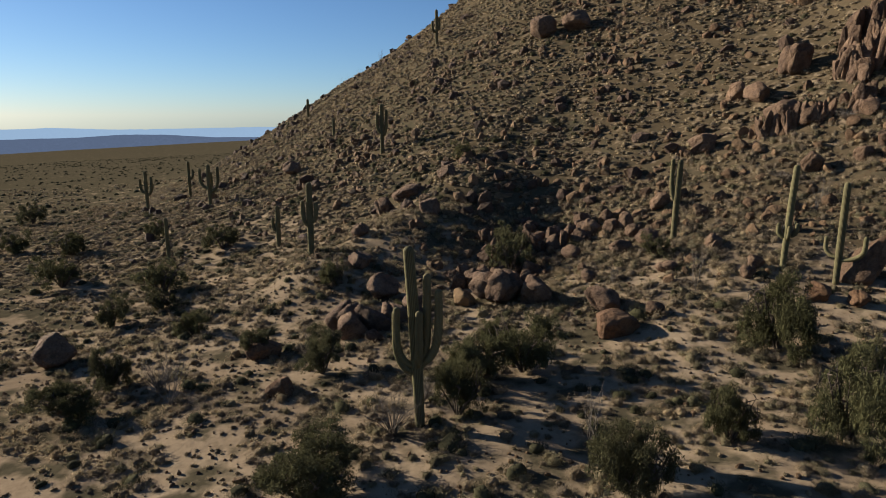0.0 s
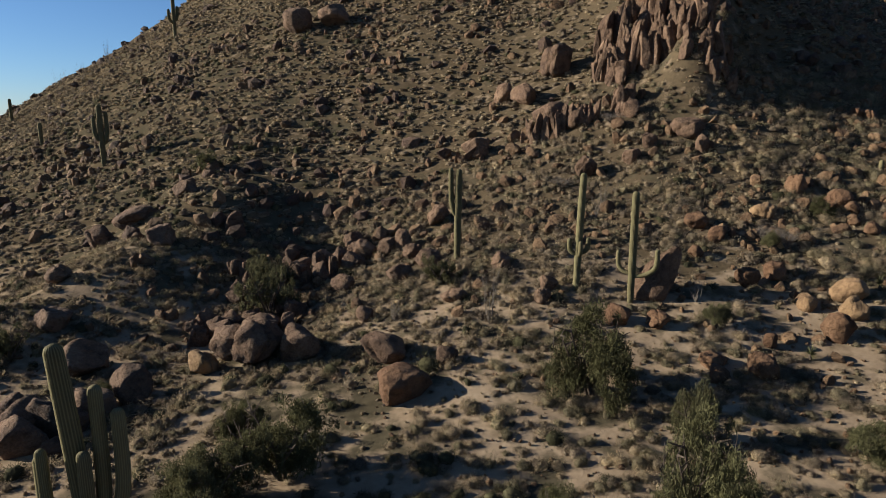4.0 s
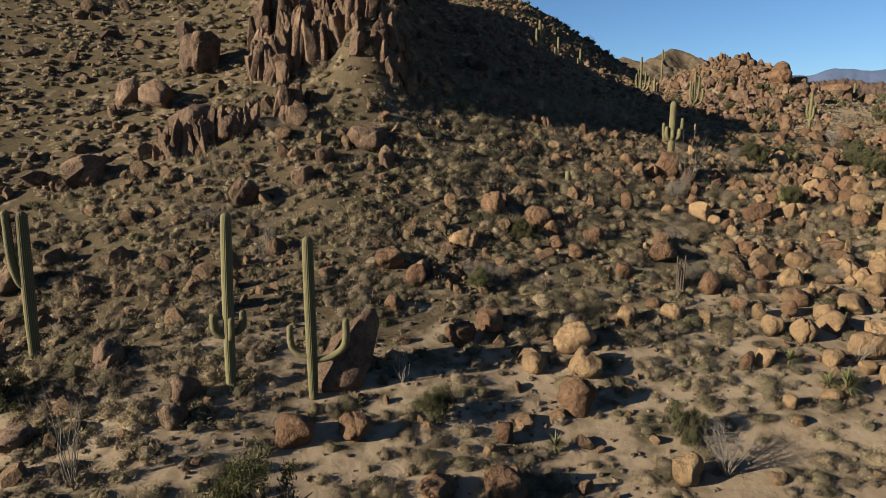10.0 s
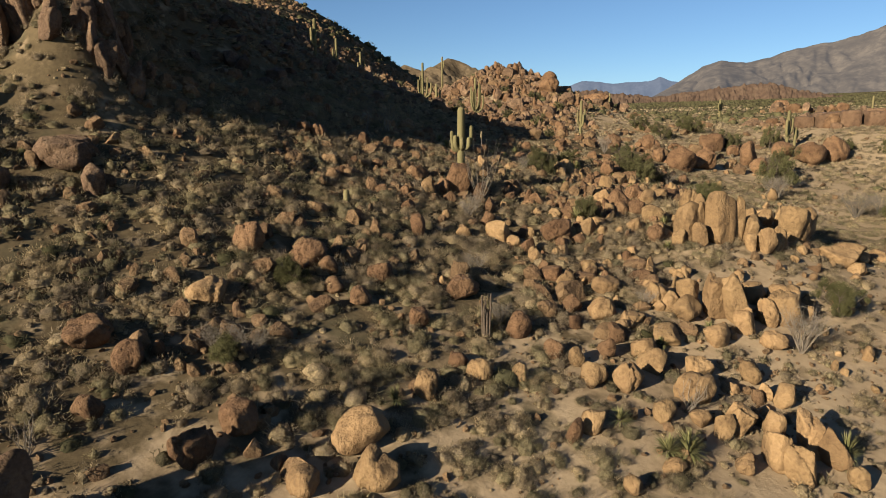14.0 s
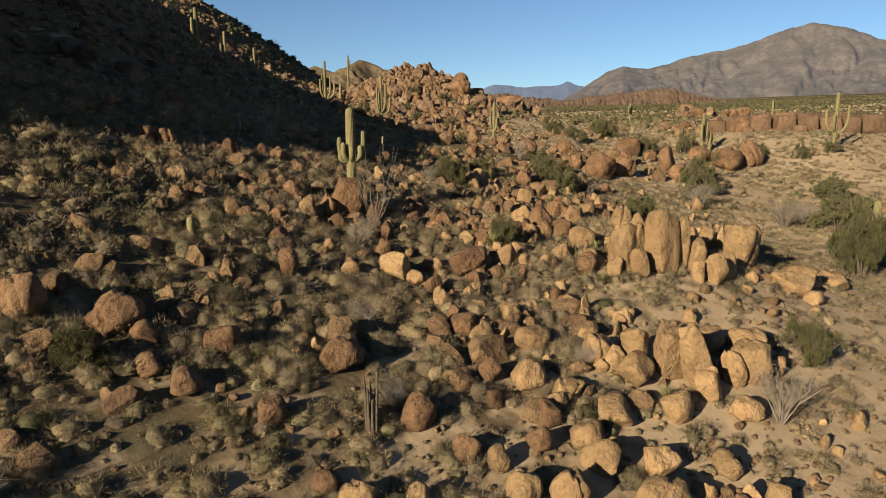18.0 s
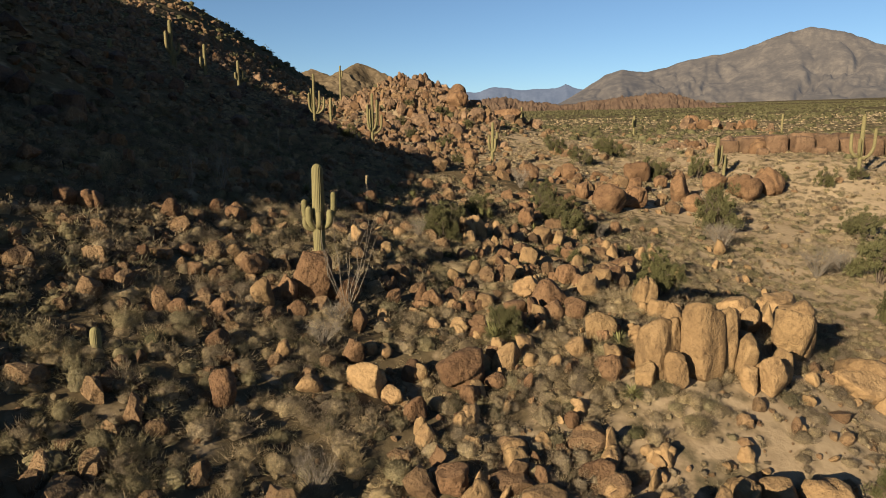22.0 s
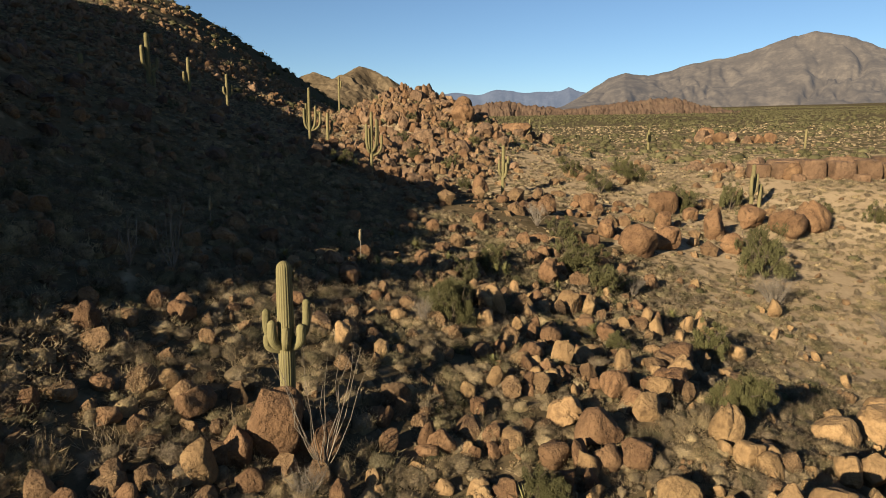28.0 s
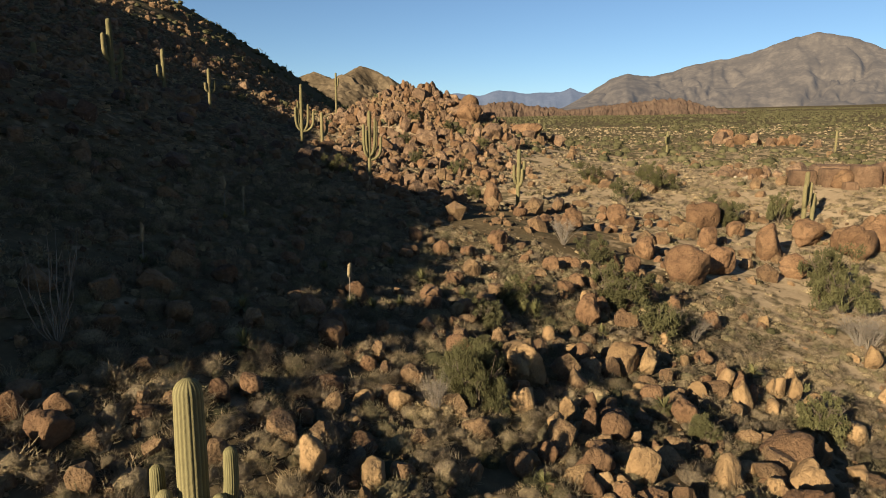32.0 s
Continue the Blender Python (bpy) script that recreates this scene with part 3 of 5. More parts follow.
boulder(52.6, 42.6, 0.8, 0.6)
boulder(58.1, 47.2, 1.0, 1.2)
boulder(54.9, 49.9, 1.1, 0.9)
boulder(61.5, 52.5, 0.8, 0.9)
boulder(56.4, 53.4, 1.1, 0.8)
boulder(55.7, 49.3, 1.3, 0.9)
boulder(54.4, 45.7, 0.7, 0.8)
boulder(65.4, 25.6, 1.3, 1.6)
boulder(64.3, 25.0, 1.2, 1.0)
boulder(70.2, 27.3, 1.9, 1.5)
boulder(74.9, 26.9, 2.4, 1.2)
boulder(66.2, 28.4, 1.4, 1.2)
boulder(68.0, 29.7, 1.3, 1.2)
boulder(64.8, 31.5, 1.5, 1.0)
boulder(62.9, 28.8, 1.2, 1.3)
boulder(62.4, 29.8, 1.0, 1.1)
boulder(72.7, 33.1, 1.2, 1.0)
boulder(74.1, 34.1, 0.7, 0.9)
boulder(72.3, 36.3, 1.0, 1.0)
boulder(69.5, 33.6, 1.3, 0.9)
boulder(68.3, 32.7, 0.6, 0.8)
boulder(66.2, 34.5, 0.7, 0.9)
boulder(63.5, 34.5, 0.5, 0.8)
boulder(81.5, 33.1, 1.8, 1.6)
boulder(82.2, 31.8, 1.4, 1.6)
boulder(76.7, 37.3, 1.9, 1.6)
boulder(80.5, 27.7, 0.9, 1.6)
boulder(82.7, 28.3, 0.5, 1.1)
boulder(83.9, 25.9, 0.6, 1.0)
boulder(84.6, 25.0, 0.6, 1.6)
boulder(81.9, 27.0, 0.4, 1.0)
boulder(82.5, 24.3, 0.9, 1.2)
boulder(80.6, 23.1, 1.1, 1.1)
boulder(76.2, 24.2, 1.1, 0.7)
boulder(72.6, 28.7, 0.7, 0.6)
boulder(55.7, 36.2, 0.7, 0.6)
boulder(56.0, 39.5, 0.9, 0.8)
boulder(56.8, 37.1, 0.7, 1.0)
boulder(55.9, 35.6, 0.7, 0.6)
boulder(69.4, 20.9, 1.9, 1.3)
boulder(74.8, 17.7, 1.5, 1.6)
boulder(62.1, 46.3, 0.8, 0.8)
boulder(62.0, 31.5, 1.1, 0.9)
boulder(60.7, 35.7, 0.6, 1.1)
boulder(64.0, 34.7, 0.7, 0.7)
boulder(60.9, 37.5, 1.0, 0.7)
boulder(56.5, 45.2, 1.0, 0.6)
boulder(52.2, 45.3, 0.8, 0.7)
boulder(53.5, 41.5, 0.7, 0.8)
boulder(58.0, 43.9, 0.9, 0.7)
boulder(62.2, 47.6, 0.9, 0.6)
boulder(72.3, 44.0, 1.2, 1.1)
boulder(66.5, 43.9, 0.9, 0.7)
boulder(82.0, 28.3, 0.8, 1.5)
boulder(82.2, 27.6, 0.8, 1.3)
boulder(73.6, 33.2, 1.2, 0.9)
boulder(66.8, 33.1, 0.8, 0.8)
boulder(73.5, 36.6, 0.9, 0.9)
boulder(64.9, 35.3, 0.7, 0.7)
boulder(64.2, 40.5, 0.8, 1.2)
boulder(65.2, 39.2, 1.0, 0.8)
boulder(72.8, 26.7, 1.7, 1.2)
boulder(59.2, 28.4, 1.1, 0.9)
boulder(53.2, 38.6, 0.7, 0.6)
boulder(56.1, 31.1, 1.0, 0.6)
boulder(61.2, 26.0, 0.8, 0.8)
boulder(52.0, 40.5, 0.8, 0.7)
boulder(55.6, 44.1, 0.8, 0.6)
boulder(73.3, 49.4, 1.1, 0.8)
boulder(73.3, 44.3, 1.3, 1.1)
boulder(74.0, 45.8, 1.4, 1.1)
boulder(75.6, 38.3, 1.3, 1.1)
boulder(72.1, 33.9, 0.6, 1.0)
boulder(76.6, 30.4, 1.1, 1.1)
boulder(83.2, 25.7, 0.7, 1.3)
boulder(83.7, 24.9, 0.8, 1.4)
boulder(81.2, 24.2, 1.2, 1.1)
boulder(61.4, 45.9, 1.1, 0.9)
boulder(61.4, 47.1, 0.8, 0.9)
boulder(64.2, 48.2, 0.5, 0.5)
boulder(65.6, 44.3, 0.7, 0.7)
boulder(66.6, 42.0, 0.6, 0.7)
boulder(113.1, 26.4, 2.8, 2.0)
boulder(105.7, 31.9, 2.5, 1.8)
boulder(100.7, 32.8, 2.0, 1.4)
boulder(108.8, 20.1, 3.2, 1.7)
boulder(117.0, 47.6, 3.0, 2.4)
boulder(120.0, 55.2, 2.9, 2.3)
boulder(176.1, 65.6, 5.1, 4.6)
boulder(110.0, 38.5, 2.7, 2.2)
boulder(117.1, 34.7, 3.0, 2.1)
boulder(69.2, 41.2, 1.0, 0.5)
boulder(69.1, 42.6, 1.2, 0.5)
boulder(69.8, 40.1, 0.9, 0.7)
boulder(82.8, 43.2, 1.4, 0.7)
boulder(81.1, 41.2, 1.0, 0.9)
boulder(82.6, 39.5, 0.8, 0.7)
boulder(87.2, 35.1, 1.7, 1.7)
boulder(75.1, 43.0, 0.7, 0.7)
boulder(97.6, 42.8, 2.2, 1.4)
boulder(93.7, 44.1, 1.4, 0.9)
boulder(93.7, 48.0, 1.4, 1.1)
boulder(69.5, 35.0, 0.7, 0.7)
boulder(78.2, 31.7, 1.1, 1.0)
boulder(63.3, 45.0, 0.7, 0.5)
boulder(71.4, 35.0, 0.7, 0.8)
boulder(138.7, 9.2, 3.6, 1.8)
boulder(215.2, 13.0, 4.0, 2.4)
boulder(144.0, 3.8, 3.0, 1.9)
boulder(93.1, 36.3, 1.5, 0.9)
boulder(119.1, 23.3, 2.5, 1.6)
boulder(89.7, 47.2, 1.1, 0.7)
boulder(71.8, 42.2, 0.7, 0.6)
boulder(66.5, 40.1, 1.0, 0.5)
boulder(86.8, 43.2, 1.4, 0.9)
boulder(-6.3, 40.3, 2.6, 2.0)
boulder(-4.4, 45.9, 2.5, 1.9)
boulder(-8.4, 30.9, 1.8, 1.0)
boulder(-24.1, 37.5, 2.9, 2.0)
boulder(1.4, 43.4, 1.6, 1.3)
boulder(-6.1, 65.8, 2.1, 2.1)
boulder(-1.3, 61.0, 2.7, 1.5)
boulder(-10.7, 36.2, 2.1, 1.1)
boulder(-6.7, 51.1, 2.3, 1.3)
boulder(32.2, 67.7, 3.3, 2.1)
boulder(25.3, 63.7, 3.0, 1.9)
boulder(-3.6, 69.2, 3.1, 1.4)
boulder(-23.3, 100.5, 4.1, 1.8)
boulder(10.4, 51.0, 1.9, 1.1)
boulder(-7.4, 57.2, 2.1, 1.2)
boulder(0.4, 70.2, 2.5, 1.4)
boulder(36.7, 69.0, 3.8, 2.8)
boulder(15.9, 107.1, 4.3, 3.4)
boulder(20.8, 104.9, 4.7, 3.0)


# the leaning slab beside the saguaro with the curled arms
def slab():
    v, fc = rock_shape(4, boulder_rng, 3, 0.03, 1, 0.9, 0.6)
    v[:, :2] *= 1 - 0.3 * (v[:, 2:3] + 1) / 2
    v = v * (1.25, 0.8, 2.05)
    v = v @ np.array((Euler((0, 0, radians(-43))).to_matrix() @ Euler((radians(-8), radians(24), 0)).to_matrix())).T
    ob = mesh_object("boulder", v, fc, M_CRAG)
    ob.location = (25.9, 38.3, gz(25.9, 38.3) + 1.2)
    PLACED.append((25.9, 38.3, 1.3))
    tagged(ob, "tall leaning brown granite slab beside a saguaro", "boulder", "granite boulders among the desert scrub")


slab()


# pinnacle outcrops: an empty with its columns of rock as parts
def outcrop(x, y, columns, label, spread_x, spread_y, tall, wide, turn, seed, level=4, mat=M_CRAG):
    r = np.random.default_rng(seed)
    top = new("rock_outcrop")
    top.location = (x, y, gz(x, y))
    for i in range(columns):
        u, w = r.uniform(-1, 1), r.uniform(-1, 1)
        px = x + u * spread_x * math.cos(turn) - w * spread_y * math.sin(turn)
        py = y + u * spread_x * math.sin(turn) + w * spread_y * math.cos(turn)
        k = 1.0 - 0.55 * math.hypot(u, w) + r.uniform(-0.1, 0.25)
        b = wide * r.uniform(0.6, 1.25) if mat is not M_PINK else wide * float(np.exp(r.normal(-0.05, 0.36)))
        h = max(tall * k * (1.0 if mat is not M_PINK else r.uniform(0.5, 1.35)), b * 0.8)
        v, fc = rock_shape(level, r, 4, 0.05, 1, 0.9, 0.5 if mat is M_ROCK else 0.7)
        if level == 3:   # weathered pillars with blunt heads
            v = v * (1, 1, 1.5)
            v[:, 2] = np.tanh(v[:, 2] * 1.1)
            v[:, :2] *= 1.25 / np.hypot(1, v[:, 2:3])
        v = v * (b * 0.5, b * 0.5 * r.uniform(0.8, 1.2), h * 0.62)
        v = v @ np.array(Euler((radians(r.normal(0, 8)), radians(r.normal(0, 8)), r.uniform(0, 3))).to_matrix()).T
        ob = mesh_object("pillar", v, fc, M_CRAG if mat is M_PINK and r.uniform() < 0.65 else mat, top, level > 3 or mat is M_ROCK)
        ob.location = (px - x, py - y, gz(px, py) + h * 0.33 - gz(x, y))
    return tagged(top, label, "rock outcrop")


outcrop(42.0, 61.6, 56, "tall crag of brown granite pillars on the hillside", 4.4, 2.0, 4.6, 1.05, -0.6, 2)
outcrop(43.9, 58.4, 12, "stand of tall granite pillars at the crag's end", 1.9, 0.9, 4.6, 1.0, -0.6, 23)
outcrop(44.6, 56.0, 26, "jumbled brown granite pillars at the crag's foot", 2.6, 1.5, 2.9, 1.05, -0.6, 29)
outcrop(43.0, 66.0, 44, "upper tier of a brown granite crag on the hillside", 6, 3.5, 4.6, 1.5, 0.3, 3)
outcrop(31.5, 60.5, 18, "row of short upright granite pillars on the slope", 3.4, 0.7, 2.6, 0.75, -0.5, 4)
outcrop(36.0, 58.5, 14, "clump of upright granite blocks on the slope", 2.8, 1.3, 2.3, 0.95, -0.5, 5)
outcrop(163, 130, 130, "weathered granite ribs high on the far slope", 28, 13, 1.7, 1.1, -0.6, 24, 2, mat=M_PINK)
outcrop(52, 66, 44, "dark crag of granite blocks under the ridge", 7, 3.5, 2.4, 1.5, 0.3, 6)
outcrop(180, 78, 220, "knoll of stacked orange granite blocks", 27, 9, 1.5, 1.25, -0.25, 7, 2, mat=M_PINK)
outcrop(180, 76.5, 75, "crest of upright orange granite pillars on the knoll", 7.5, 3.5, 2.5, 1.25, 1.75, 27, 3, mat=M_PINK)
outcrop(163.5, 83.0, 48, "row of upright orange granite fins on the knoll's shoulder", 6.0, 2.2, 3.0, 1.2, 1.75, 28, 3, mat=M_PINK)
outcrop(164, 72, 130, "shoulder of orange granite pillars below the knoll", 20, 6, 1.9, 1.1, -0.25, 8, 2, mat=M_PINK)
outcrop(160, 62, 110, "slope of orange granite boulders below the knoll", 26, 9, 1.9, 1.4, -0.2, 13, 2, mat=M_PINK)
outcrop(130, 58, 75, "rubble of orange granite blocks on the slope", 20, 9, 1.5, 1.1, -0.1, 9, 2, mat=M_PINK)
outcrop(146, 68, 75, "tumbled orange granite boulders under the knoll", 16, 8, 1.7, 1.25, -0.2, 12, 2, mat=M_PINK)
outcrop(150, 16.0, 30, "low rubble of rust-brown granite at the ledge end", 7, 2.5, 1.5, 1.3, 0.95, 10, 2, mat=M_PINK)
outcrop(149.5, 18.6, 12, "patch of white quartz rubble on the flat", 3.0, 1.6, 0.3, 0.8, -1.0, 17, 2, mat=M_WHITE)
outcrop(231, 4, 16, "row of rust-brown granite boulders beyond the ledge", 14, 3, 2.6, 2.6, 0.95, 18, 2, mat=M_PINK)
outcrop(9.5, 55.5, 30, "dark pile of jumbled granite blocks at the hill foot", 6, 3.0, 1.8, 1.5, 0.2, 21)
outcrop(4.0, 49.0, 16, "pile of dark varnished granite boulders", 3.5, 2.0, 1.7, 1.5, 0.2, 22)
boulder(171.6, 64.3, 5.0, 4.4, 14, "huge smooth leaning boulder on the knoll's end")
boulder(177.0, 54.0, 7.0, 2.4, 0, "wide low dome of bare pinkish granite")


def block_pile(label, turn, blocks, seed, mat=M_ROCK, square=0.0):
    """Blocks that lean on one another, as parts of one outcrop. blocks: x, y, width, depth, height and tilt of each."""
    r = np.random.default_rng(seed)
    ox, oy = blocks[0][:2]
    top = new("rock_outcrop")
    top.location = (ox, oy, gz(ox, oy))
    rz = Euler((0, 0, radians(turn))).to_matrix()
    for bx, by, wide, deep, tall, tilt in blocks:
        v, fc = rock_shape(4, r, r.integers(3, 6), 0.05, r.integers(0, 2), 0.85, 0.95 if tall > 3 else r.uniform(0.4, 0.7))
        if square:   # a joint block whose faces follow the ledge
            cube = ICO[4][0] / np.abs(ICO[4][0]).max(1)[:, None]
            v = 0.3 * v + 0.7 * (square * cube + (1 - square) * ICO[4][0])
        v[:, :2] *= (1 - (0.04 if square else 0.12) * ((v[:, 2:3] + 1) / 2) ** 2)
        v = v * (wide * 0.56, deep * 0.56, tall * 0.62)
        m = rz @ Euler((radians(r.normal(0, 4)), radians(tilt + r.normal(0, 2)), radians(r.normal(0, 3 if square else 12)))).to_matrix()
        ob = mesh_object("block", v @ np.array(m).T, fc, mat, top, True)
        ob.location = (bx - ox, by - oy, gz(bx, by) + tall * 0.38 - gz(ox, oy))
        PLACED.append((bx, by, wide * 0.5))
    return tagged(top, label, "rock outcrop")


block_pile("massive split tan granite block with dark upright stones beside it", -73, [
    (59.6, 23.5, 1.9, 1.8, 3.05, -3), (60.2, 22.6, 0.9, 1.5, 2.7, 2), (58.9, 25.2, 1.5, 1.5, 2.3, 4), (59.5, 24.6, 1.0, 1.2, 2.7, 0), (58.2, 24.5, 0.9, 0.9, 1.4, 0),
    (57.9, 25.6, 0.8, 0.8, 1.0, 0), (60.2, 21.7, 0.95, 1.0, 1.9, 3), (59.7, 20.9, 1.0, 1.0, 1.5, -4), (61.2, 20.1, 0.95, 0.9, 1.5, 0), (59.3, 21.7, 0.7, 0.7, 1.0, 0), (60.4, 20.4, 0.8, 0.8, 0.9, 0)], 61)
block_pile("smooth domed tan granite boulder with small stones at its back", -73, [(64.2, 19.2, 2.1, 2.0, 2.5, -3), (65.3, 20.9, 1.2, 1.1, 1.3, 0), (66.0, 20.0, 0.8, 0.8, 1.7, 0), (64.9, 21.8, 1.0, 0.9, 1.1, 5)], 62)
block_pile("low cracked tan granite slabs on sand", -73, [(63.0, 16.7, 2.3, 1.8, 1.1, 12), (62.2, 15.8, 1.0, 0.9, 0.8, 14), (67.8, 13.6, 1.9, 1.5, 0.9, 10), (66.0, 15.2, 1.2, 1.0, 0.7, 0)], 63)
block_pile("row of rounded tan granite fins split by deep cracks", -73, [
    (50.6, 22.4, 1.25, 1.3, 2.6, -14), (50.7, 23.4, 1.05, 1.2, 2.1, -10), (50.6, 24.6, 1.15, 1.1, 1.7, -12), (50.0, 25.3, 0.8, 0.8, 1.0, -8), (50.3, 26.0, 0.7, 0.8, 1.1, -6),
    (50.0, 22.0, 1.0, 0.9, 1.2, -8), (51.5, 21.0, 0.9, 0.9, 1.4, -15), (52.1, 20.2, 1.4, 1.2, 1.9, -10), (53.5, 21.6, 1.4, 1.1, 1.2, -8), (52.8, 22.7, 1.1, 1.0, 1.2, 10)], 64)
block_pile("cluster of rounded tan granite fins with deep dark splits", -62, [
    (40.6, 21.0, 0.75, 1.1, 1.4, -10), (40.3, 20.3, 0.7, 1.1, 1.4, -12), (42.2, 19.9, 0.8, 1.2, 1.6, -14), (41.8, 19.2, 0.7, 1.1, 1.4, -16), (42.2, 22.1, 1.0, 1.0, 1.2, -6),
    (41.6, 22.6, 0.7, 0.8, 0.9, 0), (42.6, 20.9, 0.8, 0.9, 1.1, -6), (39.8, 21.9, 0.7, 0.7, 0.7, 0), (40.9, 18.6, 0.6, 0.7, 0.8, -10)], 67)
block_pile("dark leaning granite slabs propped together at the hill foot", -12, [(-5.8, 38.6, 2.6, 1.7, 1.6, 36), (-4.6, 39.6, 2.5, 1.6, 1.8, 30), (-3.3, 40.6, 1.9, 1.5, 1.6, 10), (-1.9, 42.0, 2.1, 1.7, 1.8, 0), (-4.2, 37.6, 1.4, 0.9, 0.7, 30)], 65, M_CRAG)
block_pile("long low ledge of rust-brown granite split into blocks", -84, [
    (139.0, 3.4, 2.75, 3.0, 2.4, 0), (139.2, 6.7, 2.9, 3.0, 2.65, 0), (140.2, 9.9, 2.8, 2.8, 2.2, 0), (141.9, 12.9, 3.0, 2.6, 2.0, 3), (139.8, 0.1, 2.9, 3.0, 2.65, 0), (140.9, -3.2, 3.0, 3.2, 2.5, 0),
    (142.2, -6.5, 2.9, 3.0, 2.65, 0), (143.8, -9.8, 3.6, 3.2, 2.8, 0), (146.0, -13.2, 3.8, 3.4, 2.8, 0), (143.5, 8.2, 6.5, 4.5, 2.4, 0), (144.0, 1.5, 6.5, 4.5, 2.6, 0), (146.4, -5.5, 6.5, 4.5, 2.8, 0), (136.2, 1.6, 1.8, 1.5, 1.0, 0), (137.0, 8.8, 1.4, 1.3, 0.9, 5)], 68, M_LEDGE, 0.85)
block_pile("rust granite wedge and leaning stones below a saguaro", -73, [(57.7, 39.6, 1.7, 1.8, 2.25, 5), (56.6, 40.3, 1.0, 1.0, 1.2, 12), (58.3, 38.3, 1.1, 1.0, 1.3, -6)], 66, M_PINK)


# ---- scattered stones, tufts and scrub ----
def scatter(n, lo, hi, density, rng, keep_out=0.0):
    """Random places in a box, kept where density (0 to 1) allows."""
    x, y = rng.uniform(lo[0], hi[0], n), rng.uniform(lo[1], hi[1], n)
    ok = rng.uniform(size=n) < density(x, y)
    x, y = x[ok], y[ok]
    if keep_out:
        free = np.ones(len(x), bool)
        for bx, by, br in PLACED:
            free &= (x - bx) ** 2 + (y - by) ** 2 > (br * keep_out) ** 2
        x, y = x[free], y[free]
    return x, y


def turn_matrices(yaw, tilt_x, tilt_y):
    cy, sy, cx, sx, cz, sz = np.cos(tilt_y), np.sin(tilt_y), np.cos(tilt_x), np.sin(tilt_x), np.cos(yaw), np.sin(yaw)
    o, z = np.ones_like(yaw), np.zeros_like(yaw)
    rz = np.stack([np.stack([cz, -sz, z], -1), np.stack([sz, cz, z], -1), np.stack([z, z, o], -1)], -2)
    rx = np.stack([np.stack([o, z, z], -1), np.stack([z, cx, -sx], -1), np.stack([z, sx, cx], -1)], -2)
    ry = np.stack([np.stack([cy, z, sy], -1), np.stack([z, o, z], -1), np.stack([-sy, z, cy], -1)], -2)
    return rz @ rx @ ry


def heap(name, label, category, shapes, x, y, scales, sink, tilt, mat, rng, smooth=True):
    """Many small pieces as one object of kind stuff. scales: an array of (sx, sy, sz) for each piece."""
    vs, fs, base = [], [], 0
    z = ground_z(x, y)
    which = rng.integers(0, len(shapes), len(x))
    for s, (v, fc) in enumerate(shapes):
        k = np.nonzero(which == s)[0]
        if not len(k):
            continue
        m = turn_matrices(rng.uniform(0, 6.283, len(k)), rng.normal(0, tilt, len(k)), rng.normal(0, tilt, len(k)))
        p = np.einsum("nij,nvj->nvi", m, v[None] * scales[k][:, None, :])
        p += np.stack([x[k], y[k], z[k] + sink * scales[k][:, 2]], -1)[:, None, :]
        vs.append(p.reshape(-1, 3))
        fs.append((fc[None] + (base + np.arange(len(k)) * len(v))[:, None, None]).reshape(-1, fc.shape[1]))
        base += len(k) * len(v)
    ob = mesh_object(name, np.concatenate(vs), np.concatenate(fs), mat, None, smooth)
    return tagged(ob, label, category, kind="stuff")


stone_rng = np.random.default_rng(21)
STONES_FINE = [rock_shape(2, stone_rng, 7, 0.07, 0, 0.95, stone_rng.uniform(0.1, 0.8)) for _ in range(24)]
STONES_ROUND = [rock_shape(3, stone_rng, 6, 0.06, stone_rng.integers(0, 2), 0.92, stone_rng.uniform(0.15, 0.65)) for _ in range(24)]
STONES = [rock_shape(1, stone_rng, 6, 0.09, 0, 0.9, 0.4) for _ in range(24)]


def clump(x, y, size, seed, bias=0.0):
    return np.clip(0.5 + 1.6 * fbm(x, y, size, seed, 2) + bias, 0, 1)


def field(x, y):
    """How stony the ground is: the boulder fields, the slopes and the rest."""
    a = np.maximum.reduce([bump2(x, y, 52, 25, 11, 7), bump2(x, y, 64, 29, 13, 9), 0.6 * bump2(x, y, 60, 41, 15, 9), 0.5 * bump2(x, y, 78, 36, 13, 8), 0.5 * bump2(x, y, 38, 44, 11, 8), 0.7 * bump2(x, y, 52, 49, 15, 7)])
    hill = np.clip(hill_part(x, y) / 6, 0, 1)
    foot = 0.8 * np.maximum(bump2(x, y, 8, 50, 16, 8), bump2(x, y, 18, 48, 14, 7))
    return np.maximum.reduce([a, np.where(x > 32, 0.34, 0.4) * hill, foot, 0.03 + 0 * x])


def stone_sizes(n, lo, hi, rng, power=2.6):
    s = lo + (hi - lo) * rng.uniform(size=n) ** power
    return np.stack([s * rng.uniform(0.75, 1.3, n), s * rng.uniform(0.55, 1.0, n), s * rng.uniform(0.6, 1.35, n)], -1) * 0.5


x, y = scatter(22000, (24, 16), (96, 56), lambda a, b: 0.4 * field(a, b) * clump(a, b, 3.6, 51, -0.12), stone_rng, 0.9)
tan_side = (x > 44) & (y < 37)
size = stone_sizes(len(x), 0.26, 0.72 + 0.4 * np.clip(hill_part(x, y) / 5, 0, 1) + 0.35 * bump2(x, y, 64, 27, 14, 9), stone_rng, 2.8)
ROCK_MESHES, RUST_MESHES = [], []
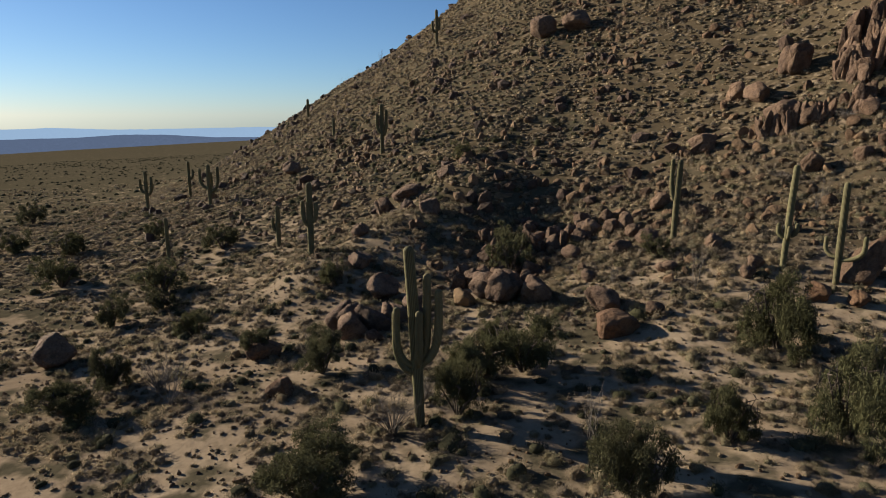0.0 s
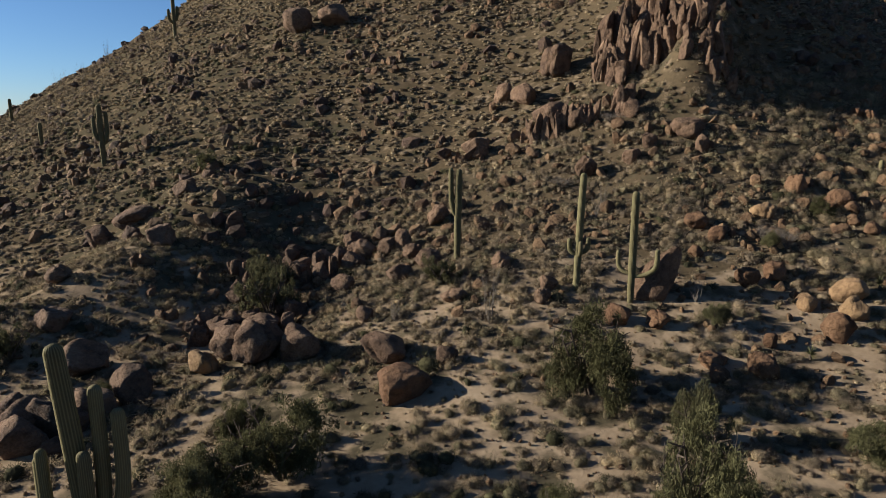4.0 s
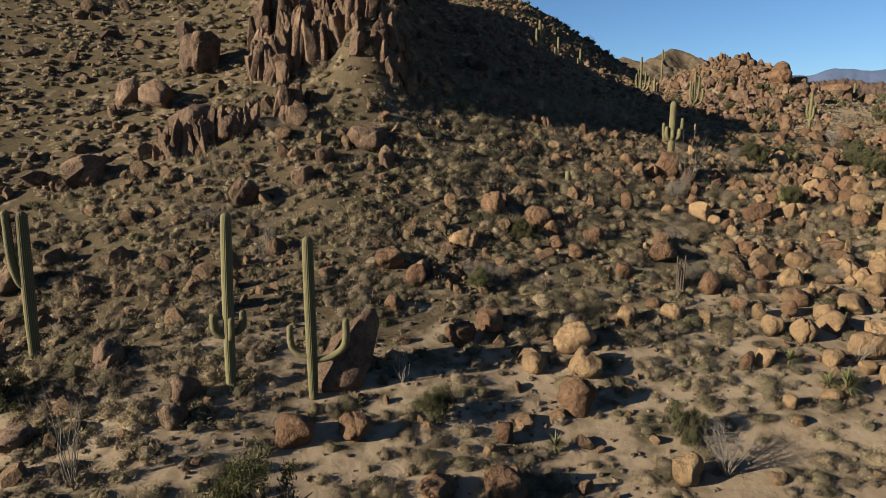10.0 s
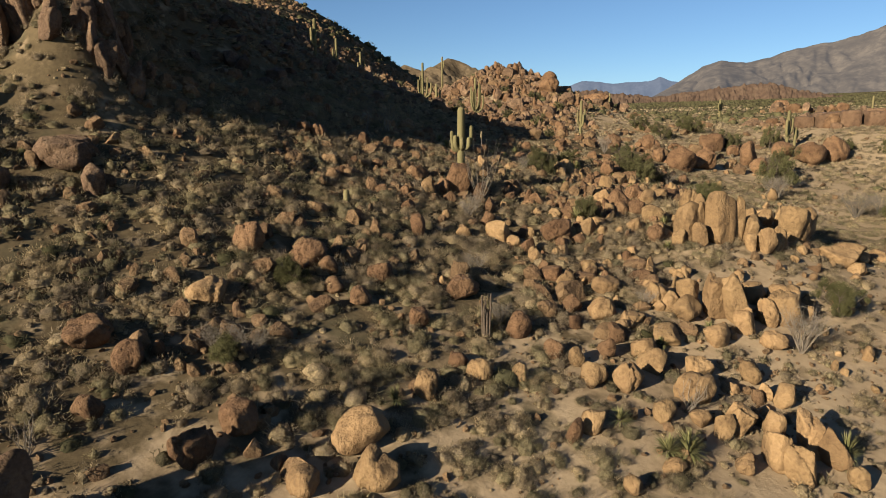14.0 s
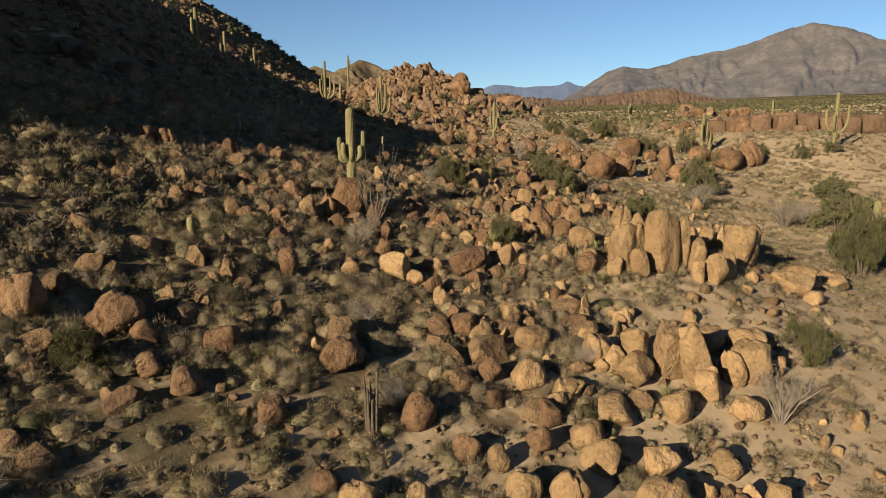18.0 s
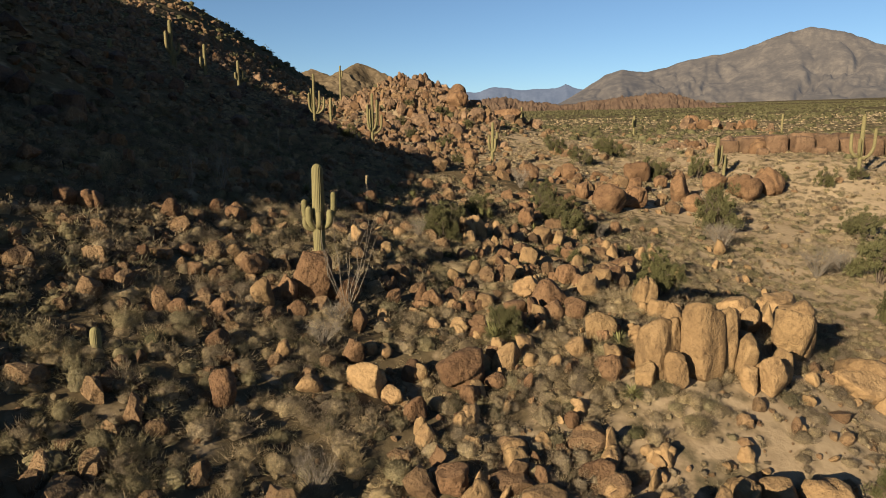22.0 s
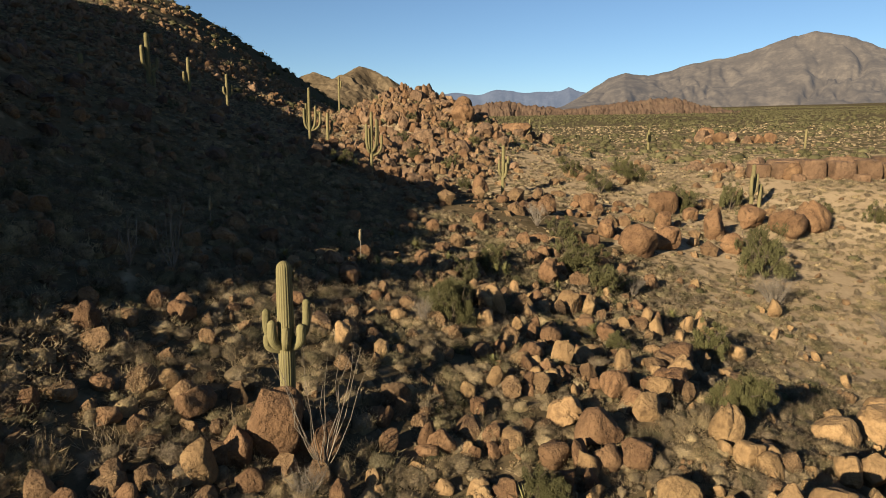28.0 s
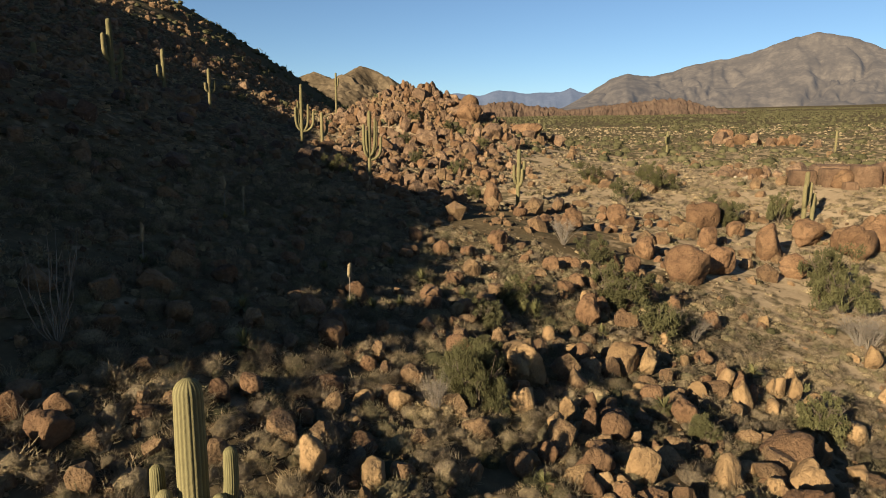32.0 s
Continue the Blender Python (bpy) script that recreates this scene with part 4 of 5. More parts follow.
for store, mat in ((ROCK_MESHES, M_ROCK), (RUST_MESHES, M_PINK)):
    for v, fc in STONES_ROUND:
        ob = mesh_object("granite_rock", v, fc, mat)
        store.append(ob.data)
        bpy.data.objects.remove(ob)
SMALL_ROCKS = ["small rounded tan granite rock in the boulder field", "upright tan granite stone among dry grass", "low tan granite rock half sunk in sand"]
sure = tan_side & (size[:, 0] >= np.sort(size[tan_side][:, 0])[-280])
heap("stones", "small tan granite stones between the boulders", "rocks", STONES, x[tan_side & ~sure], y[tan_side & ~sure], size[tan_side & ~sure], 0.28, 0.3, M_STONE, stone_rng, False)
for rx, ry, (sx, sy, sz) in zip(x[sure], y[sure], size[sure] * (1.0, 0.9, 1.25)):
    rust = ry > 27 and stone_rng.uniform() < 0.4
    ob = new("granite_rock", (RUST_MESHES if rust else ROCK_MESHES)[int(stone_rng.integers(0, len(ROCK_MESHES)))])
    ob.location = (rx, ry, gz(rx, ry) + 0.3 * sz)
    ob.rotation_euler = (stone_rng.normal(0, 0.3), stone_rng.normal(0, 0.3), stone_rng.uniform(0, 6.283))
    ob.scale = (sx, sy, sz)
    tagged(ob, "small rust-brown granite rock among dry grass" if rust else SMALL_ROCKS[1 if sz > 1.35 * sx else 2 if sz < 0.9 * sx else 0], "rock", "small tan rocks of the boulder field")
a_, b_ = scatter(1500, (76, 24), (128, 62), lambda a, b: np.maximum.reduce([0.5 * bump2(a, b, 84, 44, 10, 8), 0.6 * bump2(a, b, 104, 34, 16, 9), 0.6 * bump2(a, b, 112, 50, 14, 9)]) * clump(a, b, 5, 59, 0.0), stone_rng, 0.9)
for rx, ry in list(zip(a_, b_))[:270]:
    s_ = 0.22 + 0.5 * stone_rng.uniform() ** 1.8
    ob = new("rust_rock", RUST_MESHES[int(stone_rng.integers(0, len(RUST_MESHES)))])
    ob.location = (rx, ry, gz(rx, ry) + 0.3 * s_)
    ob.rotation_euler = (stone_rng.normal(0, 0.3), stone_rng.normal(0, 0.3), stone_rng.uniform(0, 6.283))
    ob.scale = (s_ * stone_rng.uniform(0.8, 1.3), s_, s_ * stone_rng.uniform(0.8, 1.4))
    tagged(ob, "rounded rust-red granite rock on the sandy slope" if s_ < 0.45 else "large rust-red granite rock beside desert bushes", "rock", "rust rocks of the sandy slope")
heap("stones", "angular brown granite rocks among dry grass on the slope", "rocks", STONES_FINE, x[~tan_side], y[~tan_side], size[~tan_side], 0.28, 0.3, M_BROWN, stone_rng, False)
x, y = scatter(36000, (-40, 14), (110, 120), lambda a, b: np.where(a < 36, 0.8 * field(a, b), 0.6 * field(a, b)) * clump(a, b, 6, 57, 0.05), stone_rng, 0.8)
size = stone_sizes(len(x), 0.2, 0.55 + 0.9 * np.clip(hill_part(x, y) / 4, 0, 1), stone_rng)
big = size.max(1) > 0.34
heap("stones", "brown granite blocks on the hillside and its foot", "rocks", STONES_FINE, x[big], y[big], size[big], 0.25, 0.35, M_BROWN, stone_rng, False)
heap("stones", "small brown granite stones littering the hillside and its foot", "rocks", STONES, x[~big], y[~big], size[~big], 0.25, 0.35, M_BROWN, stone_rng, False)
x, y = scatter(6500, (-60, 60), (190, 190), lambda a, b: np.clip(hill_part(a, b) / 8, 0, 1) * clump(a, b, 9, 61, 0.0), stone_rng)
heap("stones", "dark brown rocks covering the upper hill slopes", "rocks", STONES, x, y, stone_sizes(len(x), 0.4, 2.0, stone_rng), 0.2, 0.35, M_VARNISH, stone_rng, False)
x, y = scatter(5000, (96, -10), (230, 90), lambda a, b: (0.12 + 0.5 * bump2(a, b, 118, 24, 14, 12) + 0.8 * bump2(a, b, 120, 50, 28, 12) + 0.9 * bump2(a, b, 170, 70, 40, 18)) * clump(a, b, 12, 67, 0.05), stone_rng)
a_, b_ = scatter(9000, (128, 44), (222, 100), lambda a, b: np.maximum.reduce([bump2(a, b, 180, 78, 24, 11), bump2(a, b, 162, 70, 20, 9), 0.6 * bump2(a, b, 140, 60, 20, 9)]) * clump(a, b, 8, 69, 0.1), stone_rng)
heap("stones", "broken orange granite rubble packed over the knoll", "rocks", STONES, a_, b_, stone_sizes(len(a_), 0.5, 1.9, stone_rng), 0.25, 0.4, M_BROWN, stone_rng, False)
a_, b_ = scatter(5200, (125, 95), (225, 175), lambda a, b: np.clip(hill_part(a, b) / 8, 0, 1) * clump(a, b, 9, 65, 0.05), stone_rng)
heap("stones", "broken brown granite rubble on the far hill slope", "rocks", STONES, a_, b_, stone_sizes(len(a_), 0.5, 2.2, stone_rng), 0.25, 0.4, M_BROWN, stone_rng, False)
a_, b_ = scatter(17000, (-30, 13), (100, 56), lambda a, b: 0.7 * clump(a, b, 4, 66, 0.0) * ((b > 15) | (a > 40)), stone_rng)
heap("pebbles", "brown granite pebbles and grit strewn over the sand", "pebbles", STONES, a_, b_, stone_sizes(len(a_), 0.09, 0.32, stone_rng), 0.2, 0.5, M_BROWN, stone_rng, False)
heap("stones", "scattered orange granite rocks across the far flat", "rocks", STONES, x, y, stone_sizes(len(x), 0.4, 2.4, stone_rng), 0.25, 0.3, M_BROWN, stone_rng, False)


def tuft_shape(rng, around, rings, blades, width, core=0.56):
    """A low clump of dry growth, one unit out and high: a small core under many loose leaves and stems."""
    v, fc = [], []
    lobes = [(rng.uniform(0, 6.283), rng.uniform(0.8, 1.2)) for _ in range(3)]

    def reach(a):
        return max(lobes, key=lambda q: math.cos(a - q[0]))[1]

    for r in range(rings):
        e = 1.45 * r / rings
        for k in range(around):
            a = (k + 0.5 * (r % 2)) * 6.283 / around + rng.normal(0, 0.12)
            q = rng.uniform(0.82, 1.18) * core * reach(a)
            v.append([math.cos(a) * math.cos(e) * q, math.sin(a) * math.cos(e) * q, math.sin(e) * q * 0.9 - (0.15 if r == 0 else 0)])
    v.append([rng.normal(0, 0.1), rng.normal(0, 0.1), core * 1.03])
    for r in range(rings - 1):
        for k in range(around):
            a, b = r * around + k, r * around + (k + 1) % around
            fc += [[a, b, b + around], [a, b + around, a + around]]
    for k in range(around):
        fc.append([(rings - 1) * around + k, (rings - 1) * around + (k + 1) % around, rings * around])
    for i in range(blades):
        a, e = rng.uniform(0, 6.283), math.asin(rng.uniform(0.0, 1.0))
        out = np.array([math.cos(a) * math.cos(e), math.sin(a) * math.cos(e), math.sin(e)])
        d = out * 0.6 + rng.normal(0, 0.4, 3) + (0, 0, 0.45)
        d /= np.linalg.norm(d)
        n = np.cross(d, rng.normal(0, 1, 3))
        n = n / max(1e-3, np.linalg.norm(n)) * width * rng.uniform(0.5, 1.5)
        root = out * rng.uniform(core * 0.7, 0.8) * reach(a)
        tip = root + d * rng.uniform(0.2, 0.5)
        k = len(v)
        v += [root + n, tip, root - n]
        fc.append([k, k + 1, k + 2])
    return np.array([np.array(q, float) for q in v]), np.array(fc)


def cushion_shape(rng, around, rings, leaves, width, core=0.5):
    """A rounded cushion shrub, one unit out and high: an uneven dome bristling with short leaves."""
    v, fc = [], []
    lobes = [(rng.uniform(0, 6.283), rng.uniform(0.5, 1.2), rng.uniform(0.7, 1.15)) for _ in range(5)]

    def reach(a, e):
        return max(q * (0.72 + 0.28 * math.cos(a - b) * math.cos(e - c)) for b, c, q in lobes)

    for r in range(rings):
        e = 1.4 * r / rings
        for k in range(around):
            a = (k + 0.5 * (r % 2)) * 6.283 / around + rng.normal(0, 0.1)
            q = rng.uniform(0.85, 1.12) * core * reach(a, e)
            v.append([math.cos(a) * math.cos(e) * q, math.sin(a) * math.cos(e) * q, math.sin(e) * q - (0.15 if r == 0 else 0)])
    v.append([0, 0, core * reach(0, 1.57)])
    for r in range(rings - 1):
        for k in range(around):
            a, b = r * around + k, r * around + (k + 1) % around
            fc += [[a, b, b + around], [a, b + around, a + around]]
    for k in range(around):
        fc.append([(rings - 1) * around + k, (rings - 1) * around + (k + 1) % around, rings * around])
    for i in range(leaves):
        a, e = rng.uniform(0, 6.283), math.asin(rng.uniform(0.0, 1.0))
        out = np.array([math.cos(a) * math.cos(e), math.sin(a) * math.cos(e), math.sin(e)])
        d = out * 0.7 + rng.normal(0, 0.5, 3) + (0, 0, 0.3)
        d /= np.linalg.norm(d)
        n = np.cross(d, rng.normal(0, 1, 3))
        n = n / max(1e-3, np.linalg.norm(n)) * width * rng.uniform(0.6, 1.5)
        root = out * rng.uniform(core * 0.9, 0.82) * reach(a, e) * (1, 1, 0.85)
        tip = root + d * rng.uniform(0.12, 0.34)
        k = len(v)
        v += [root + n, tip, root - n]
        fc.append([k, k + 1, k + 2])
    return np.array([np.array(q, float) for q in v]), np.array(fc)


tuft_rng = np.random.default_rng(33)
TUFTS_NEAR = [cushion_shape(tuft_rng, 8, 3, 270, 0.012, 0.55) for _ in range(22)] + [tuft_shape(tuft_rng, 5, 2, 200, 0.009, 0.4) for _ in range(4)]
TUFTS = [cushion_shape(tuft_rng, 6, 3, 110, 0.02, 0.46) for _ in range(18)]
TUFTS_MID = [cushion_shape(tuft_rng, 6, 2, 60, 0.022, 0.45) for _ in range(14)]
TUFTS_FAR = [cushion_shape(tuft_rng, 6, 2, 26, 0.045, 0.56) for _ in range(12)]


def tuft_sizes(n, lo, hi, rng):
    s = lo + (hi - lo) * rng.uniform(size=n) ** 1.4
    return np.stack([s * rng.uniform(0.85, 1.25, n), s * rng.uniform(0.75, 1.1, n), s * rng.uniform(0.65, 1.05, n)], -1)


def scrub_cover(a, b):
    return np.clip(0.3 + 0.5 * (a > 72) * (b < 32) - 0.16 * bump2(a, b, 60, 28, 18, 10) - 0.45 * bump2(a, b, 67, 35.5, 8, 4.5) - 0.2 * bump2(a, b, 37, 29, 7, 5) + 0.35 * bump2(a, b, 27, 31, 12, 8) + 0.32 * np.clip((a - 64) / 10, 0, 1) + 0.24 * np.clip((30 - a) / 10, 0, 1) + 0.25 * np.clip((8 - a) / 12, 0, 1) + 0.85 * np.clip(hill_part(a, b) / 4, 0, 1) + 0.5 * np.clip((b - 36) / 6, 0, 1), 0, 1) * clump(a, b, 5, 71, 0.25 + 0.45 * np.clip(hill_part(a, b) / 4, 0, 1)) * ((b > 13) | (a > 52)) * (b > 3 - 0.3 * (a - 52))


x, y = scatter(30000, (-32, -15), (100, 64), scrub_cover, tuft_rng, 0.75)
near = ((x - 22) / 20) ** 2 + ((y - 27) / 11) ** 2 < 1
near |= ((x - 51) / 20) ** 2 + ((y - 34) / 11) ** 2 < 1
near |= ((x - 68) / 18) ** 2 + ((y - 21) / 8) ** 2 < 1
near |= ((x - 70) / 14) ** 2 + ((y - 40) / 12) ** 2 < 1
on_hill = np.clip(hill_part(x, y) / 4, 0, 1)
size = tuft_sizes(len(x), 0.24 + 0.12 * on_hill, 0.62 + 0.3 * on_hill + 0.25 * bump2(x, y, 52, 46, 16, 9) + 0.25 * bump2(x, y, -4, 36, 24, 16), tuft_rng)
sage = tuft_rng.uniform(size=len(x)) < 0.15 + 0.3 * clump(x, y, 14, 75)
for kind_of, near_label, far_label, mat in ((~sage, "tan bursage cushions and dry bunch grass among the stones", "dry tan bursage cushions over the lower slopes", M_GRASS), (sage, "grey-green brittlebush cushions among the stones", "grey-green brittlebush cushions over the lower slopes", M_SAGE)):
    heap("desert_scrub", near_label, "scrub", TUFTS_NEAR, x[near & kind_of], y[near & kind_of], size[near & kind_of], -0.03, 0.1, mat, tuft_rng, True)
    heap("desert_scrub", far_label, "scrub", TUFTS, x[~near & kind_of], y[~near & kind_of], size[~near & kind_of], -0.03, 0.1, mat, tuft_rng, True)
x, y = scatter(70000, (-70, 50), (180, 170), lambda a, b: scrub_cover(a, b) * ((b > 64) | (a > 100) | (a < -32)), tuft_rng)
heap("desert_scrub", "dry tan brush dotted over the upper hillside", "scrub", TUFTS_FAR, x, y, tuft_sizes(len(x), 0.35, 1.0, tuft_rng) * (1.1, 1.1, 0.62), -0.03, 0.1, M_GRASS, tuft_rng, True)
x, y = scatter(16000, (100, -140), (400, 130), lambda a, b: 0.75 * clump(a, b, 16, 77, 0.05), tuft_rng)
heap("desert_scrub", "low grey-green scrub over the far flat", "scrub", TUFTS_FAR, x, y, tuft_sizes(len(x), 0.35, 1.1, tuft_rng), -0.03, 0.1, M_GRASS, tuft_rng, True)
x, y = scatter(11000, (-420, 30), (-25, 620), lambda a, b: 0.7 * clump(a, b, 16, 79, 0.05), tuft_rng)
heap("desert_scrub", "dark scrub over the western flat", "scrub", TUFTS_FAR, x, y, tuft_sizes(len(x), 0.4, 1.5, tuft_rng), -0.03, 0.1, M_SCRUB, tuft_rng, True)
x, y = scatter(36000, (160, -480), (1500, 560), lambda a, b: 0.85 * clump(a, b, 60, 83, 0.2), tuft_rng)
heap("creosote_bushes", "green creosote flats stretching to the mountains", "scrub", TUFTS_FAR, x, y, tuft_sizes(len(x), 1.2, 3.4, tuft_rng) * (1, 1, 0.85), -0.03, 0.1, M_CREOSOTE, tuft_rng, True)


x, y = scatter(9000, (100, -40), (178, 75), lambda a, b: 0.85 * (hill_part(a, b) < 3) * clump(a, b, 7, 78, 0.15), tuft_rng)
heap("desert_scrub", "dry tan bunch grass and bursage over the sandy flat", "scrub", TUFTS_FAR, x, y, tuft_sizes(len(x), 0.3, 0.8, tuft_rng), -0.03, 0.1, M_GRASS, tuft_rng, True)
x, y = scatter(6000, (-150, 40), (-25, 220), lambda a, b: 0.9 * clump(a, b, 12, 80, 0.1), tuft_rng)
heap("desert_scrub", "grey-tan bursage tufts over the western flat", "scrub", TUFTS_FAR, x, y, tuft_sizes(len(x), 0.35, 0.95, tuft_rng), -0.03, 0.1, M_GRASS, tuft_rng, True)
x, y = scatter(24000, (-40, 8), (104, 58), lambda a, b: 0.75 * clump(a, b, 3, 74, 0.05) * (b > 18 - 0.25 * a), tuft_rng, 0.7)
heap("desert_scrub", "small sparse tufts of dry tan grass over the sand", "scrub", TUFTS_FAR, x, y, tuft_sizes(len(x), 0.1, 0.32, tuft_rng), -0.03, 0.1, M_GRASS, tuft_rng, True)
x, y = scatter(7500, (98, -30), (150, 62), lambda a, b: 0.9 * (hill_part(a, b) < 3) * clump(a, b, 6, 88, 0.3), tuft_rng)
sage = tuft_rng.uniform(size=len(x)) < 0.3
for kind_of, mat, says in ((~sage, M_GRASS, "low mats of dry tan grass over the sandy flat"), (sage, M_SAGE, "grey-green bursage mats over the sandy flat")):
    heap("desert_scrub", says, "scrub", TUFTS_MID, x[kind_of], y[kind_of], tuft_sizes(int(kind_of.sum()), 0.4, 1.15, tuft_rng) * (1.15, 1.15, 0.65), -0.03, 0.1, mat, tuft_rng, True)
SCRUBS = [cushion_shape(tuft_rng, 8, 3, 300, 0.010, 0.55) for _ in range(10)]
x, y = scatter(4600, (-80, 14), (100, 120), lambda a, b: (0.10 + 0.28 * ((a > 66) & (b < 32)) + 0.6 * np.clip((22 - a) / 15, 0, 1) + np.where(a < 25, 0.3, 0.12) * np.clip(hill_part(a, b) / 5, 0, 1)) * clump(a, b, 9, 91, 0.1), tuft_rng, 1.0)
heap("dark_shrubs", "dark olive shrubs dotted between the rocks", "scrub", SCRUBS, x, y, tuft_sizes(len(x), 0.45, 1.05, tuft_rng), -0.03, 0.1, M_SCRUB, tuft_rng, True)
x, y = scatter(5200, (85, -120), (420, 120), lambda a, b: (0.25 + 0.3 * (a > 150)) * (hill_part(a, b) < 1) * clump(a, b, 25, 93, 0.1), tuft_rng, 1.0)
heap("dark_shrubs", "green creosote shrubs across the flat", "scrub", TUFTS_FAR, x, y, tuft_sizes(len(x), 0.6, 1.6, tuft_rng), -0.03, 0.1, M_CREOSOTE, tuft_rng, True)


# ---- saguaros ----
def ribbed_tube(points, radii, ribs=19, around=57):
    """A fluted column along points, with a closed round tip."""
    p, r = np.array(points, float), np.array(radii, float)
    t = np.gradient(p, axis=0)
    t /= np.linalg.norm(t, axis=1)[:, None]
    side = np.array([1.0, 0.13, 0.0])
    ang = np.linspace(0, 2 * math.pi, around, endpoint=False)
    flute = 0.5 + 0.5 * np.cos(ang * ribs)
    v = []
    for c, d, rad in zip(p, t, r):
        u = side - d * (side @ d)
        if np.linalg.norm(u) < 0.2:
            u = np.array([0, 1.0, 0]) - d * d[1]
        u /= np.linalg.norm(u)
        w = np.cross(d, u)
        rr = rad * (0.87 + 0.13 * flute)
        v.append(c + np.outer(np.cos(ang) * rr, u) + np.outer(np.sin(ang) * rr, w))
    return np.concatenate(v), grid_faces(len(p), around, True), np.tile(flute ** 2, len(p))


def cactus_part(name, points, radius, parent, base_taper=0.8, label=""):
    pts = [Vector(q) for q in points]
    fine = []
    for i in range(len(pts) - 1):
        a, b, c, d = pts[max(i - 1, 0)], pts[i], pts[i + 1], pts[min(i + 2, len(pts) - 1)]
        for k in range(6):
            s = k / 6
            fine.append(0.5 * ((2 * b) + (c - a) * s + (2 * a - 5 * b + 4 * c - d) * s * s + (3 * b - a - 3 * c + d) * s ** 3))
    fine.append(pts[-1])
    n = len(fine)
    d = (fine[-1] - fine[-2]).normalized()
    rad = [radius * (base_taper + (1 - base_taper) * min(1, i / (n * 0.35))) * (1.0 - 0.10 * max(0, i / n - 0.7) / 0.3) for i in range(n)]
    tip = fine[-1]
    for s in (0.3, 0.55, 0.75, 0.9, 0.98, 1.0):
        fine.append(tip + d * radius * 0.9 * s)
        rad.append(radius * 0.9 * math.sqrt(max(0.0004, 1 - s * s)))
    v, fc, rib = ribbed_tube(fine, rad)
    ob = mesh_object(name, v, fc, M_CACTUS, parent, True, label)
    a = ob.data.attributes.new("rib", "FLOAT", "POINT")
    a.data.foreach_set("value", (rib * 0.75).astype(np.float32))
    return ob


def saguaro(x, y, height, radius, arms, label, lean=(0.0, 0.0), lift=0.0):
    """arms: (start height, bearing in degrees, reach, tip height, radius share)."""
    top = new("saguaro")
    top.location = (x, y, gz(x, y) - 0.1 + lift)
    lx, ly = lean
    radius = radius * (0.88 if x > 100 else 1.0)
    cactus_part("trunk", [(0, 0, -0.1), (lx * 0.25, ly * 0.25, height * 0.3), (lx * 0.6, ly * 0.6, height * 0.65), (lx, ly, height - radius)], radius, top)
    for start, bearing, reach, tip, share in arms:
        c, s = math.cos(radians(bearing)), math.sin(radians(bearing))
        f = start / height
        bx, by = lx * f, ly * f
        pts = [(bx, by, start), (bx + c * reach * 0.6, by + s * reach * 0.6, start + 0.10 * (tip - start)), (bx + c * reach, by + s * reach, start + 0.4 * (tip - start)), (bx + c * reach * 1.05, by + s * reach * 1.05, tip)]
        cactus_part("arm", pts, radius * share, top, 0.75)
    return tagged(top, label, "cactus", "saguaros on the slope and flat")


saguaro(-1.0, 26.4, 8.3, 0.25, [(2.6, 180, 0.85, 5.3, 0.72), (2.9, 185, 0.8, 5.5, 0.6), (2.7, 10, 0.45, 6.9, 0.75), (3.0, -10, 0.95, 6.3, 0.75), (2.9, -70, 0.4, 5.4, 0.7)], "tall saguaro with five upright arms beside a dry bush", (-0.45, 0.0))
saguaro(-11.1, 53.0, 6.3, 0.27, [(2.6, 180, 0.55, 4.6, 0.7), (2.9, 0, 0.5, 4.4, 0.7)], "dark saguaro with two short arms at the hill foot")
saguaro(-16.3, 62.6, 4.2, 0.24, [(1.6, 170, 0.5, 2.8, 0.7)], "short saguaro with a stub arm on the slope")
saguaro(-27.5, 62.9, 4.7, 0.2, [], "thin armless saguaro pole on the slope")
saguaro(-50.0, 108.0, 6.8, 0.3, [(3.0, 180, 0.9, 5.2, 0.8), (2.6, 0, 0.9, 5.6, 0.8)], "saguaro with two raised arms on the flat")
saguaro(-45.0, 114.0, 6.4, 0.26, [(3.2, 0, 0.7, 4.8, 0.8)], "slender saguaro with one arm on the flat")
saguaro(-35.0, 96.0, 6.5, 0.3, [(2.8, 160, 1.5, 5.6, 0.8), (2.2, 0, 1.3, 5.9, 0.8), (2.5, 90, 1.0, 5.0, 0.8)], "branching saguaro with spread arms on the flat")
saguaro(-8.4, 89.7, 6.8, 0.3, [(2.8, 180, 0.6, 5.2, 0.75), (2.4, 0, 0.6, 5.8, 0.75)], "saguaro with arms held close on the hillside")
saguaro(-18.6, 111.1, 3.0, 0.26, [], "short dark saguaro stub on the hillside")
saguaro(-30.0, 146.0, 4.0, 0.28, [], "saguaro post on the ridge skyline")
saguaro(-1.3, 134.0, 7.0, 0.32, [(2.6, 200, 0.8, 4.6, 0.8), (3.0, 20, 0.6, 5.2, 0.8)], "saguaro with arms on the ridge skyline")
saguaro(17.8, 48.8, 6.4, 0.24, [(3.2, 150, 0.45, 6.3, 0.7)], "saguaro with one long arm pressed to its trunk", (0.15, 0.0))
saguaro(22.1, 40.7, 6.9, 0.21, [(2.2, 150, 0.5, 3.0, 0.7), (2.3, -40, 0.5, 3.1, 0.7), (2.1, -100, 0.3, 2.9, 0.6)], "tall slim saguaro with a collar of small arms", (0.3, 0.1))
saguaro(24.3, 38.5, 6.4, 0.21, [(1.75, 135, 0.75, 2.9, 0.62), (1.6, -43, 1.25, 3.1, 0.68)], "saguaro with two curled arms beside a leaning slab", (0.0, 0.0))
